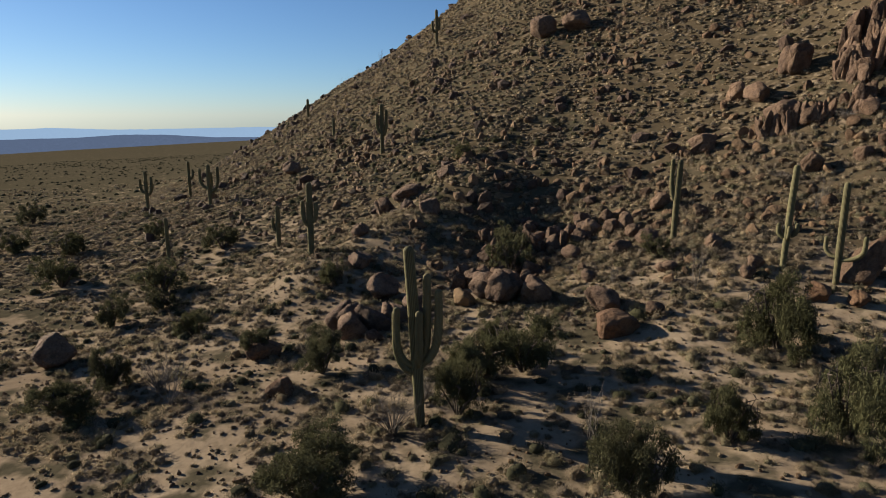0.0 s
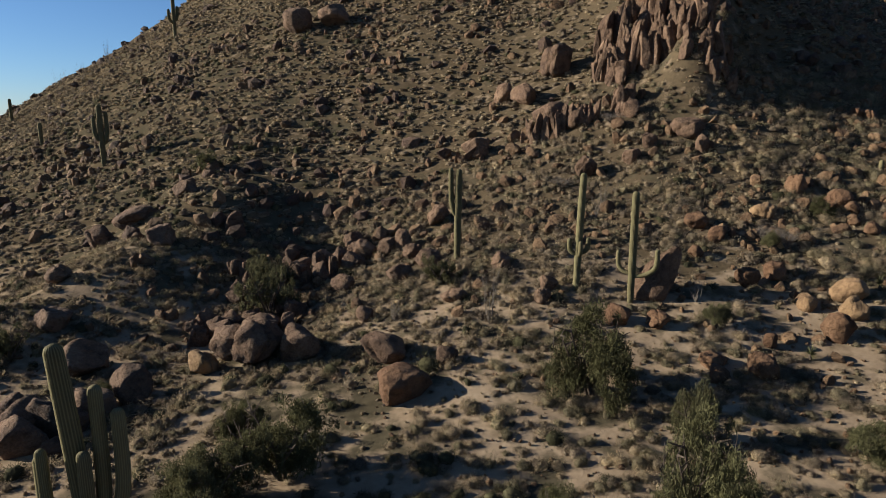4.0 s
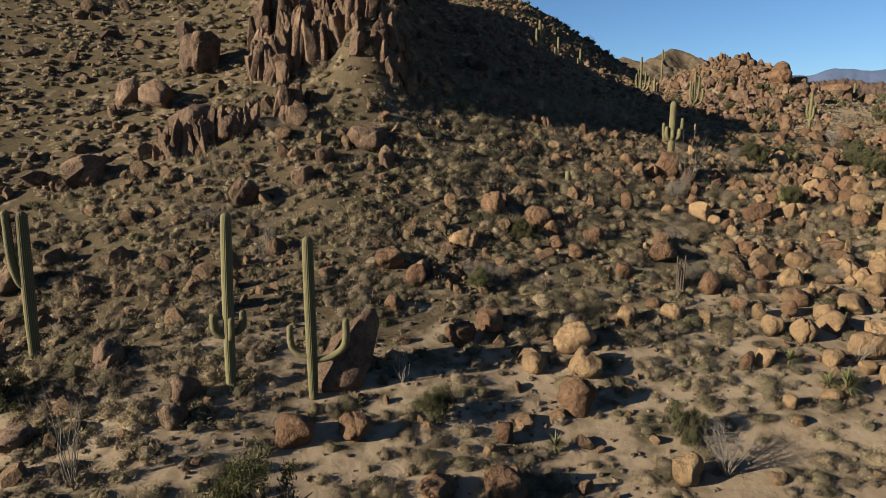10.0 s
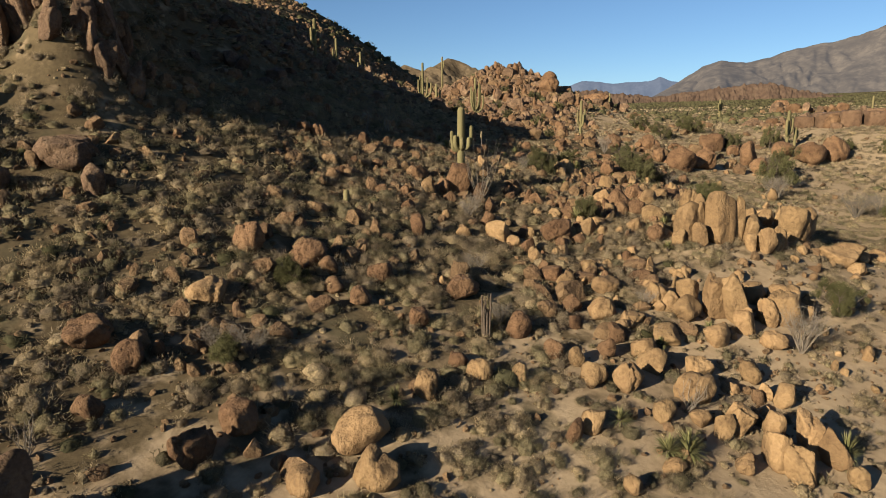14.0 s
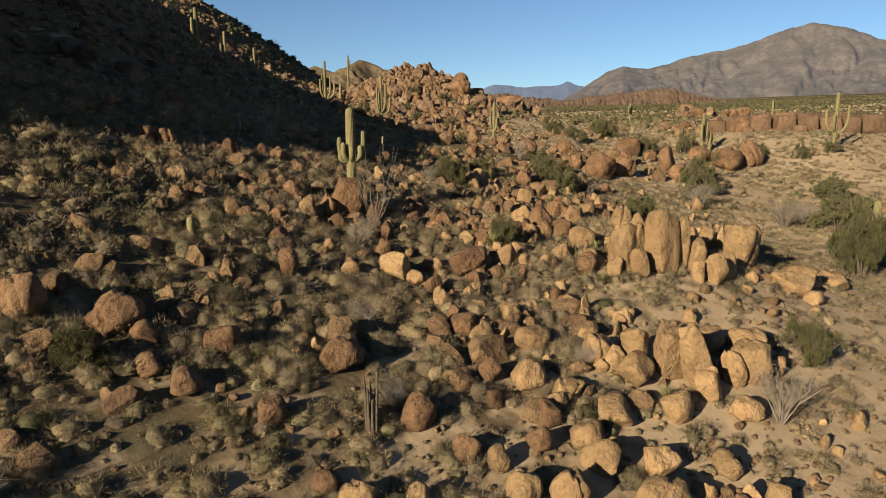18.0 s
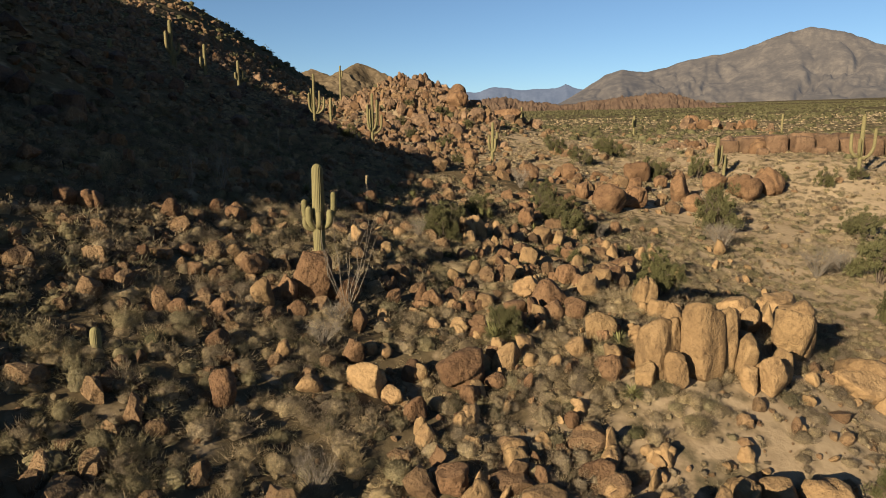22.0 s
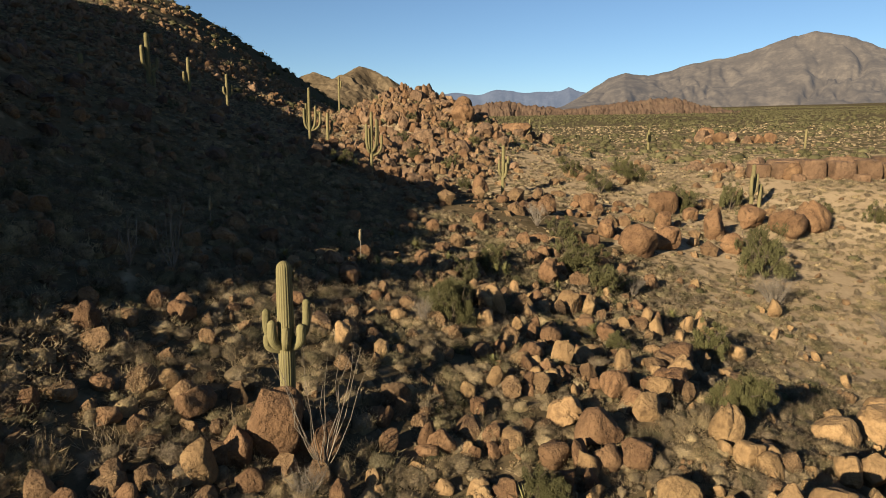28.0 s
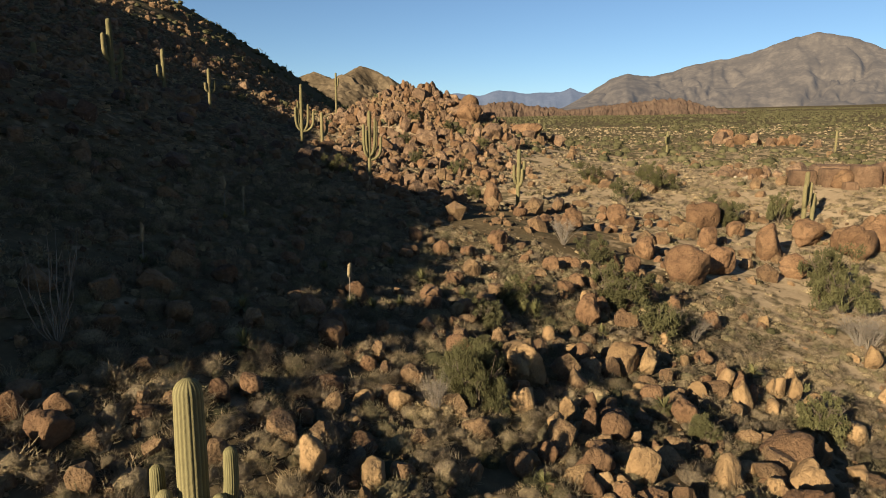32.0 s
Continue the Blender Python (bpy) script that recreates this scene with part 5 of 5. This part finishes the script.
saguaro(59.15, 40.05, 5.4, 0.27, [(2.6, 107, 0.6, 3.65, 0.52), (2.5, 150, 0.48, 3.35, 0.58), (2.4, 130, 0.58, 2.9, 0.5), (2.5, -150, 0.4, 3.15, 0.55), (2.65, -73, 0.66, 4.0, 0.5), (2.5, -95, 0.56, 3.2, 0.6)], "stout saguaro with a cluster of stubby arms behind a rock", (0.08, 0.05))
saguaro(102.2, 81.9, 6.0, 0.3, [(2.0, 160, 0.6, 4.4, 0.8), (1.8, -20, 1.0, 3.2, 0.7)], "saguaro with two arms in the hill's shade")
saguaro(114.6, 86.3, 5.6, 0.26, [(2.2, 150, 0.6, 3.6, 0.8)], "slender saguaro with a stub arm in shade")
saguaro(125.2, 88.0, 5.6, 0.26, [(2.4, -30, 0.7, 4.0, 0.8), (2.6, 150, 0.5, 3.6, 0.8)], "shaded saguaro with short side arms")
saguaro(101.0, 90.0, 2.6, 0.3, [], "short saguaro post high on the shaded slope")
saguaro(135.6, 80.2, 9.4, 0.27, [(2.8, 120, 0.8, 6.0, 0.8), (2.6, -60, 0.9, 6.4, 0.8), (3.0, 100, 0.5, 6.8, 0.75), (2.6, -60, 1.6, 5.4, 0.8)], "many-armed saguaro on the saddle below the knoll")
saguaro(140.5, 79.5, 6.0, 0.28, [(2.4, -20, 1.0, 4.6, 0.8)], "saguaro with one arm below the knoll")
saguaro(170.0, 91.5, 8.4, 0.26, [(5.6, -70, 0.4, 7.2, 0.7)], "lone saguaro pole on the saddle skyline")
saguaro(122.7, 64.0, 8.0, 0.25, [(2.4, 150, 0.8, 6.2, 0.8), (2.2, -40, 0.9, 6.6, 0.8), (2.6, -90, 0.7, 6.9, 0.8), (2.8, 60, 0.6, 5.6, 0.8), (2.1, -70, 1.3, 4.8, 0.75)], "candelabra saguaro among orange boulders")
saguaro(121.1, 45.5, 6.5, 0.26, [(2.6, 120, 0.5, 4.6, 0.8), (2.8, -60, 0.6, 5.0, 0.8), (2.4, -120, 0.5, 4.2, 0.8)], "saguaro with three close arms among round boulders")
saguaro(205.0, 56.0, 5.6, 0.3, [(2.2, -20, 0.9, 4.0, 0.85)], "far saguaro with one arm beside the dome rock")
saguaro(198.4, 27.3, 5.0, 0.3, [(2.2, 160, 0.9, 3.8, 0.85), (2.0, -20, 0.9, 4.0, 0.85)], "far saguaro with two arms on the flat")
saguaro(124.0, 16.3, 5.7, 0.27, [(2.0, 160, 0.6, 4.2, 0.85), (2.2, -40, 0.8, 4.4, 0.85)], "saguaro with raised arms beside a juniper")
saguaro(125.5, 15.2, 3.0, 0.25, [(1.2, -30, 0.5, 2.4, 0.85)], "short saguaro beside a taller one")
saguaro(204.8, -6.4, 4.6, 0.28, [(2.2, -20, 0.8, 3.8, 0.85)], "far saguaro on the pink ledge")
saguaro(124.5, -0.1, 8.0, 0.27, [(2.8, 110, 1.3, 5.6, 0.8), (2.6, -70, 1.6, 6.2, 0.8), (2.9, 150, 0.7, 5.0, 0.8)], "large saguaro with three raised arms on the flat")
saguaro(80.6, 7.7, 4.6, 0.3, [], "armless saguaro beside green bushes")
saguaro(48.9, 42.8, 1.0, 0.17, [], "young barrel-shaped saguaro among stones")
saguaro(106.0, 84.5, 3.0, 0.22, [], "small armless saguaro in the hill's shade")


# ---- junipers and other bushes ----
def leaf_cloud(rng, clumps, leaves, leaf):
    v, fc = [], []
    lobes = []
    for _ in range(8):
        a, q = rng.uniform(0, 6.283), rng.uniform(0.15, 0.6)
        lobes.append((np.array([math.cos(a) * q, math.sin(a) * q, rng.uniform(0.2, 0.62)]), rng.uniform(0.26, 0.46)))
    for _ in range(clumps):
        a, e = rng.uniform(0, 6.283), rng.uniform(-0.7, 1.0)
        mid, wide = lobes[int(rng.integers(0, 8))]
        c = mid + np.array([math.cos(a) * math.sqrt(max(0, 1 - e * e)), math.sin(a) * math.sqrt(max(0, 1 - e * e)), e * 0.8]) * wide * rng.uniform(0.5, 1.0)
        c[2] = max(c[2], 0.06)
        size = rng.uniform(0.08, 0.17)
        p = rng.normal(size=(leaves, 3))
        p = c + p / np.linalg.norm(p, axis=1)[:, None] * size * rng.uniform(0.35, 1.0, (leaves, 1)) * (1, 1, 0.8)
        d, n = rng.normal(size=(leaves, 3)), rng.normal(size=(leaves, 3))
        d = d / np.linalg.norm(d, axis=1)[:, None] * leaf * rng.uniform(0.6, 1.5, (leaves, 1)) + (0, 0, leaf * 0.4)
        n = n / np.linalg.norm(n, axis=1)[:, None] * leaf * 0.42
        v.append(np.stack([p - d, p + n * 1.4, p + d], 1).reshape(-1, 3))
        fc.append(np.arange(leaves)[:, None] * 3 + np.array([[0, 1, 2]]))
    out, off = [], 0
    for q, f_ in zip(v, fc):
        out.append(f_ + off)
        off += len(q)
    v = np.concatenate(v)
    return v / (np.abs(v[:, :2]).max(), np.abs(v[:, :2]).max(), v[:, 2].max()), np.concatenate(out)


def twig(p, q, r0, r1, sides=5):
    p, q = np.array(p, float), np.array(q, float)
    d = (q - p) / max(1e-6, np.linalg.norm(q - p))
    u = np.cross(d, (0.3, 0.9, 0.2))
    u /= np.linalg.norm(u)
    w = np.cross(d, u)
    a = np.linspace(0, 6.283, sides, endpoint=False)
    ring = np.outer(np.cos(a), u) + np.outer(np.sin(a), w)
    return np.concatenate([p + ring * r0, q + ring * r1]), grid_faces(2, sides, True)


def branches(rng, stems, forks, reach, rise, r0):
    """Bare stems from the root, each forking into thinner twigs."""
    v, fc, off = [], [], 0

    def add(a, b, ra, rb):
        nonlocal off
        tv, tf = twig(a, b, ra, rb)
        v.append(tv)
        fc.append(tf + off)
        off += len(tv)

    for _ in range(stems):
        a = rng.uniform(0, 6.283)
        out = rng.uniform(0.3, 1.0) * reach
        mid = np.array([math.cos(a) * out * 0.45, math.sin(a) * out * 0.45, rise * rng.uniform(0.35, 0.5)])
        end = np.array([math.cos(a + 0.2) * out, math.sin(a + 0.2) * out, rise * rng.uniform(0.65, 1.0)])
        add((rng.normal(0, 0.03), rng.normal(0, 0.03), -0.03), mid, r0, r0 * 0.7)
        add(mid, end, r0 * 0.7, r0 * 0.25)
        for _ in range(forks):
            s = rng.uniform(0.2, 1)
            o = mid + (end - mid) * s
            add(o, o + rng.normal(0, 0.18, 3) * (1, 1, 0.6) * reach + (0, 0, 0.12 * rise), r0 * 0.35, r0 * 0.12)
    return np.concatenate(v), np.concatenate(fc)


plant_rng = np.random.default_rng(44)
CROWNS = [leaf_cloud(plant_rng, int(plant_rng.integers(110, 130)), 170, 0.024) for _ in range(6)]
FAR_CROWNS = [leaf_cloud(plant_rng, 70, 60, 0.045) for _ in range(4)]
CROWN_MESHES, FAR_CROWN_MESHES, LIMB_MESHES, DRY_MESHES = [], [], [], []


def shared(store, name, shape, mat):
    ob = mesh_object(name, *shape, mat, None, False)
    store.append(ob.data)
    bpy.data.objects.remove(ob)


for c in CROWNS:
    shared(CROWN_MESHES, "crown", c, M_LEAF)
for c in FAR_CROWNS:
    shared(FAR_CROWN_MESHES, "crown", c, M_LEAF)
for _ in range(4):
    shared(LIMB_MESHES, "limbs", branches(plant_rng, 9, 5, 0.75, 0.75, 0.03), M_BARK)
for _ in range(5):
    shared(DRY_MESHES, "tangle", branches(plant_rng, 46, 7, 1.0, 0.9, 0.011), M_TWIG)

BUSH_LABELS = ["dense dark olive juniper bush on sandy ground", "rounded grey-green juniper shrub with gaps in its crown", "spreading green desert bush among stones"]


def bush(x, y, width, height):
    r = plant_rng
    top = new("juniper_bush")
    top.location = (x, y, gz(x, y) - 0.05)
    top.rotation_euler[2] = r.uniform(0, 6.283)
    top.scale = (width * 0.56, width * 0.54, height * 1.08)
    for name, store in (("trunk", LIMB_MESHES), ("crown", FAR_CROWN_MESHES if x > 78 or y > 42 else CROWN_MESHES)):
        ob = new(name, store[int(r.integers(0, len(store)))])
        ob.parent = top
    PLACED.append((x, y, width * 0.3))
    return tagged(top, BUSH_LABELS[int(r.integers(0, 3))], "bush", "junipers and green bushes")


def dry_bush(x, y, width, height):
    r = plant_rng
    top = new("dry_bush")
    top.location = (x, y, gz(x, y) - 0.03)
    top.rotation_euler[2] = r.uniform(0, 6.283)
    top.scale = (width * 0.5, width * 0.5, height)
    ob = new("tangle", DRY_MESHES[int(r.integers(0, len(DRY_MESHES)))])
    ob.parent = top
    return tagged(top, "leafless grey bush of tangled dry twigs", "bush", "bare grey bushes")


def blade_ball(rng, blades, droop):
    v, fc = [], []
    for i in range(blades):
        a, e = rng.uniform(0, 6.283), math.asin(rng.uniform(-0.1, 1.0))
        d = np.array([math.cos(a) * math.cos(e), math.sin(a) * math.cos(e), math.sin(e)])
        n = np.cross(d, (0.1, 0.2, 1.0))
        n /= np.linalg.norm(n)
        r = rng.uniform(0.8, 1.05)
        k = len(v)
        v += [d * 0.06 - n * 0.03, d * 0.06 + n * 0.03, d * r * 0.55 + n * 0.028, d * r * 0.55 - n * 0.028, d * r - (0, 0, droop)]
        fc += [[k, k + 1, k + 2, k + 3], [k + 3, k + 2, k + 4, k + 4]]
    return np.array(v), np.array(fc)


def yucca(x, y, width, height):
    r = plant_rng
    top = new("yucca")
    top.location = (x, y, gz(x, y))
    heads = 1 if width < 1.6 else 3
    for k in range(heads):
        ox, oy = (0, 0) if heads == 1 else (r.uniform(-0.35, 0.35) * width, r.uniform(-0.35, 0.35) * width)
        size = width * (0.55 if heads == 1 else 0.4)
        lift = height * 0.28
        v, fc = blade_ball(r, 110, 0.12)
        tri = np.concatenate([fc[0::2][:, [0, 1, 2]], fc[0::2][:, [0, 2, 3]], fc[1::2][:, :3]])
        ob = mesh_object("rosette", v * (size, size, height * 0.7), tri, M_YUCCA, top, False)
        ob.location = (ox, oy, lift)
        tv, tf = twig((ox, oy, -0.1), (ox, oy, lift + 0.05), 0.09, 0.08, 8)
        mesh_object("stem", tv, tf, M_BARK, top)
    return tagged(top, "spiky yellow-green yucca rosette among stones", "yucca", "yuccas in the boulder field")


def ocotillo(x, y, width, height):
    r = plant_rng
    top = new("ocotillo")
    top.location = (x, y, gz(x, y))
    for _ in range(int(r.integers(11, 16))):
        a, out = r.uniform(0, 6.283), r.uniform(0.15, 0.5) * width
        h = height * r.uniform(0.75, 1.05)
        pts = [np.array([math.cos(a) * out * s ** 0.8, math.sin(a) * out * s ** 0.8, h * s]) + (r.normal(0, 0.07, 3) if s else 0) for s in (0, 0.25, 0.5, 0.75, 1.0)]
        v, fc, off = [], [], 0
        for i in range(4):
            tv, tf = twig(pts[i], pts[i + 1], 0.017 - 0.003 * i, 0.014 - 0.003 * i)
            v.append(tv)
            fc.append(tf + off)
            off += len(tv)
        mesh_object("cane", np.concatenate(v), np.concatenate(fc), M_TWIG, top)
    return tagged(top, "bare grey ocotillo with long thin canes", "ocotillo", "ocotillos on the slope")


def sotol(x, y, height):
    """A spiky rosette with a tall flower stalk and its dry plume."""
    top = yucca(x, y, 1.0, 0.8)
    tv, tf = twig((0, 0, 0), (0.05, 0, height - 0.5), 0.025, 0.018, 6)
    stalk = mesh_object("stalk", tv, tf, M_TWIG, top)
    v, fc = rock_shape(2, plant_rng, 2, 0.1)
    ob = mesh_object("plume", v * (0.11, 0.11, 0.42), fc, M_PLUME, stalk, True, "dry straw-coloured flower plume")
    ob.location = (0.05, 0, height - 0.4)
    return tagged(top, "spiky sotol with a straw-coloured flower stalk", "sotol", "sotols at the foot of the slope")


dry_bush(-2.2, 25.9, 3.2, 2.0)
dry_bush(-1.0, 28.6, 2.0, 1.3)
def dead_stump(x, y, height):
    """The standing dead ribs of a cactus, split and leaning apart."""
    r = plant_rng
    top = new("dead_stump")
    top.location = (x, y, gz(x, y))
    for k in range(9):
        a = k * 0.7 + r.uniform(-0.2, 0.2)
        q = r.uniform(0.08, 0.17)
        h = height * r.uniform(0.45, 1.0)
        tv, tf = twig((math.cos(a) * q, math.sin(a) * q, -0.1), (math.cos(a) * q * 1.5, math.sin(a) * q * 1.5, h), 0.07, 0.03, 6)
        mesh_object("rib", tv, tf, M_BARK, top)
    tv, tf = twig((0, 0, -0.1), (0.03, 0.02, height * 0.6), 0.16, 0.1, 9)
    mesh_object("core", tv, tf, M_BARK, top)
    return tagged(top, "dark splintered dead cactus stump among stones", "stump")


dead_stump(42.9, 32.1, 1.9)
dry_bush(35.3, 57.3, 3.2, 1.0)
dry_bush(28.4, 53.3, 3.0, 0.9)
dry_bush(95.0, 18.9, 3.4, 2.2)
dry_bush(89.8, 12.0, 4.0, 2.8)
dry_bush(92.5, 9.6, 3.2, 2.2)
bush(105.1, 4.6, 4.2, 3.2)
bush(122.6, 9.0, 2.4, 1.6)
bush(124.3, -0.2, 3.0, 1.8)
bush(142.8, 10.6, 2.8, 1.9)
ocotillo(-21.2, 143.7, 3.2, 4.2)
ocotillo(-17.7, 144.0, 3.0, 3.6)
ocotillo(-13.4, 145.8, 3.2, 4.4)
sotol(82.4, 55.8, 2.6)
sotol(84.4, 55.9, 2.2)
sotol(71.4, 51.9, 1.9)
sotol(77.3, 45.5, 2.3)
bush(1.4, 30.7, 3.7, 2.6)
bush(2.8, 35.0, 2.4, 2.0)
bush(6.2, 54.0, 3.7, 3.0)
bush(-23.1, 66.0, 4.6, 2.8)
bush(-23.8, 44.2, 3.0, 2.4)
bush(120.9, 4.3, 2.6, 2.5)
bush(40.4, 40.2, 2.0, 1.6)
bush(98.4, 4.8, 5.0, 2.6)
dry_bush(-15.2, 32.1, 2.7, 1.8)
bush(164.7, 73.3, 3.2, 2.4)
bush(162.9, 65.2, 3.4, 2.2)
bush(153.8, 71.2, 3.0, 2.4)
bush(136.4, 63.0, 2.8, 2.2)
bush(134.0, 56.2, 3.0, 2.2)
bush(154.2, 57.0, 3.2, 2.0)
bush(105.6, 60.0, 3.0, 1.9)
bush(124.9, 51.5, 2.4, 1.8)
bush(-5.1, 21.5, 5.3, 2.5)
bush(6.8, 20.6, 4.0, 2.9)
bush(11.6, 23.9, 2.9, 2.6)
bush(15.9, 23.2, 3.8, 4.1)
bush(17.7, 32.3, 5.1, 4.1)
bush(4.2, 31.7, 4.6, 3.3)
bush(-6.6, 33.2, 3.5, 2.6)
bush(5.5, 50.2, 4.1, 3.7)
bush(-23.4, 52.0, 4.7, 3.1)
bush(-34.6, 56.4, 4.8, 3.0)
bush(-11.3, 36.4, 2.1, 1.8)
bush(-67.5, 104.6, 5.5, 3.9)
bush(-42.4, 71.5, 5.2, 3.0)
bush(15.8, 46.6, 2.7, 1.8)
bush(0.7, 27.1, 3.2, 2.7)
bush(2.4, 75.9, 3.4, 2.3)
bush(-35.0, 76.7, 3.0, 2.6)
bush(-18.3, 32.8, 2.5, 2.5)
bush(-50.5, 74.4, 4.0, 2.8)
bush(-17.0, 41.5, 2.5, 1.7)
bush(-18.3, 29.4, 4.3, 2.0)
bush(-8.4, 47.7, 3.1, 2.2)
bush(-21.7, 47.3, 2.9, 1.9)
bush(-3.2, 41.8, 1.9, 1.4)
bush(19.1, 27.2, 2.1, 2.9)
bush(26.6, 34.4, 1.9, 1.4)
bush(32.4, 27.3, 1.7, 1.7)
bush(24.5, 23.5, 3.1, 1.6)
bush(34.9, 39.0, 1.8, 1.2)
bush(59.2, 31.4, 2.3, 1.8)
bush(81.5, 40.0, 2.7, 1.7)
bush(106.7, 18.1, 4.6, 3.8)
bush(54.4, 17.6, 2.5, 1.9)
bush(78.1, 9.3, 4.2, 4.8)
bush(137.4, 30.1, 4.6, 3.1)
bush(128.4, 33.9, 4.3, 2.9)
bush(74.3, 10.2, 3.5, 4.4)
bush(89.7, 7.6, 5.1, 3.4)
bush(76.2, 38.8, 2.2, 1.3)
bush(94.3, 34.3, 2.9, 2.4)
bush(122.5, 23.7, 3.3, 2.5)
bush(124.8, 18.4, 3.4, 3.4)
bush(79.9, 24.7, 2.8, 2.1)
bush(89.9, 29.9, 3.3, 1.4)
bush(67.8, 24.9, 2.6, 2.0)
bush(72.8, 38.6, 2.7, 2.0)
bush(101.4, 18.3, 4.7, 3.5)
bush(100.5, 35.8, 3.4, 2.3)
bush(87.3, 30.9, 3.6, 2.7)
bush(85.9, 39.4, 3.2, 2.0)
bush(144.2, 32.1, 3.8, 2.8)
bush(124.8, 24.3, 3.9, 2.7)
bush(71.3, 37.7, 2.7, 2.5)
bush(91.4, 33.3, 4.5, 2.2)
bush(139.4, 38.9, 3.9, 3.2)
bush(75.2, 29.8, 1.7, 1.2)
dry_bush(31.8, 25.6, 2.1, 1.9)
dry_bush(49.7, 19.6, 2.5, 2.2)
dry_bush(35.2, 39.8, 1.7, 1.2)
dry_bush(48.2, 34.7, 1.9, 1.4)
dry_bush(49.7, 26.4, 1.2, 0.9)
dry_bush(47.0, 25.3, 1.1, 0.8)
dry_bush(54.8, 37.8, 2.0, 1.3)
dry_bush(35.7, 38.6, 1.9, 1.4)
dry_bush(44.1, 31.9, 1.4, 1.1)
dry_bush(103.1, 38.4, 3.1, 2.3)
dry_bush(94.3, 18.5, 2.9, 2.4)
dry_bush(72.6, 38.5, 2.1, 1.5)
dry_bush(56.5, 38.0, 1.4, 1.1)
dry_bush(69.8, 38.9, 1.2, 1.6)
dry_bush(88.9, 29.1, 2.1, 1.6)
dry_bush(74.8, 45.1, 1.0, 0.8)
yucca(39.0, 24.2, 1.8, 1.3)
yucca(36.6, 33.1, 1.1, 1.0)
yucca(40.1, 26.0, 1.2, 0.9)
yucca(41.9, 18.8, 1.1, 1.5)
yucca(58.7, 31.5, 2.0, 1.4)
yucca(48.7, 23.4, 1.1, 0.9)
yucca(46.5, 25.3, 0.9, 0.8)
yucca(56.7, 26.1, 1.2, 0.8)
yucca(60.2, 26.7, 1.4, 1.0)
yucca(76.9, 31.2, 1.3, 1.1)
yucca(68.5, 45.3, 1.4, 1.3)
yucca(78.0, 44.6, 1.2, 1.1)
yucca(84.9, 44.5, 1.5, 1.2)
yucca(86.1, 46.9, 1.4, 1.0)
yucca(80.4, 48.4, 1.2, 0.9)
yucca(67.8, 34.9, 0.9, 0.7)
yucca(71.1, 47.1, 1.2, 1.0)
yucca(85.4, 26.5, 1.3, 1.2)
yucca(84.3, 41.8, 1.3, 1.0)
yucca(84.8, 38.3, 1.6, 1.6)
yucca(85.8, 34.2, 1.0, 1.0)
yucca(79.9, 43.9, 1.2, 0.9)
yucca(28.8, 30.5, 1.1, 0.9)
ocotillo(-13.9, 30.4, 3.5, 3.5)
ocotillo(6.1, 24.2, 1.1, 2.7)
ocotillo(57.6, 38.0, 3.0, 4.0)
ocotillo(16.2, 39.8, 1.4, 3.4)
ocotillo(27.4, 36.8, 1.2, 1.5)
ocotillo(11.9, 43.4, 1.3, 1.2)
ocotillo(28.3, 48.3, 1.5, 1.9)
ocotillo(28.7, 40.7, 1.1, 1.3)
ocotillo(29.2, 48.8, 1.1, 2.4)
ocotillo(42.4, 23.9, 1.7, 1.3)
ocotillo(64.2, 48.6, 2.2, 3.3)
ocotillo(62.9, 49.7, 1.0, 2.4)
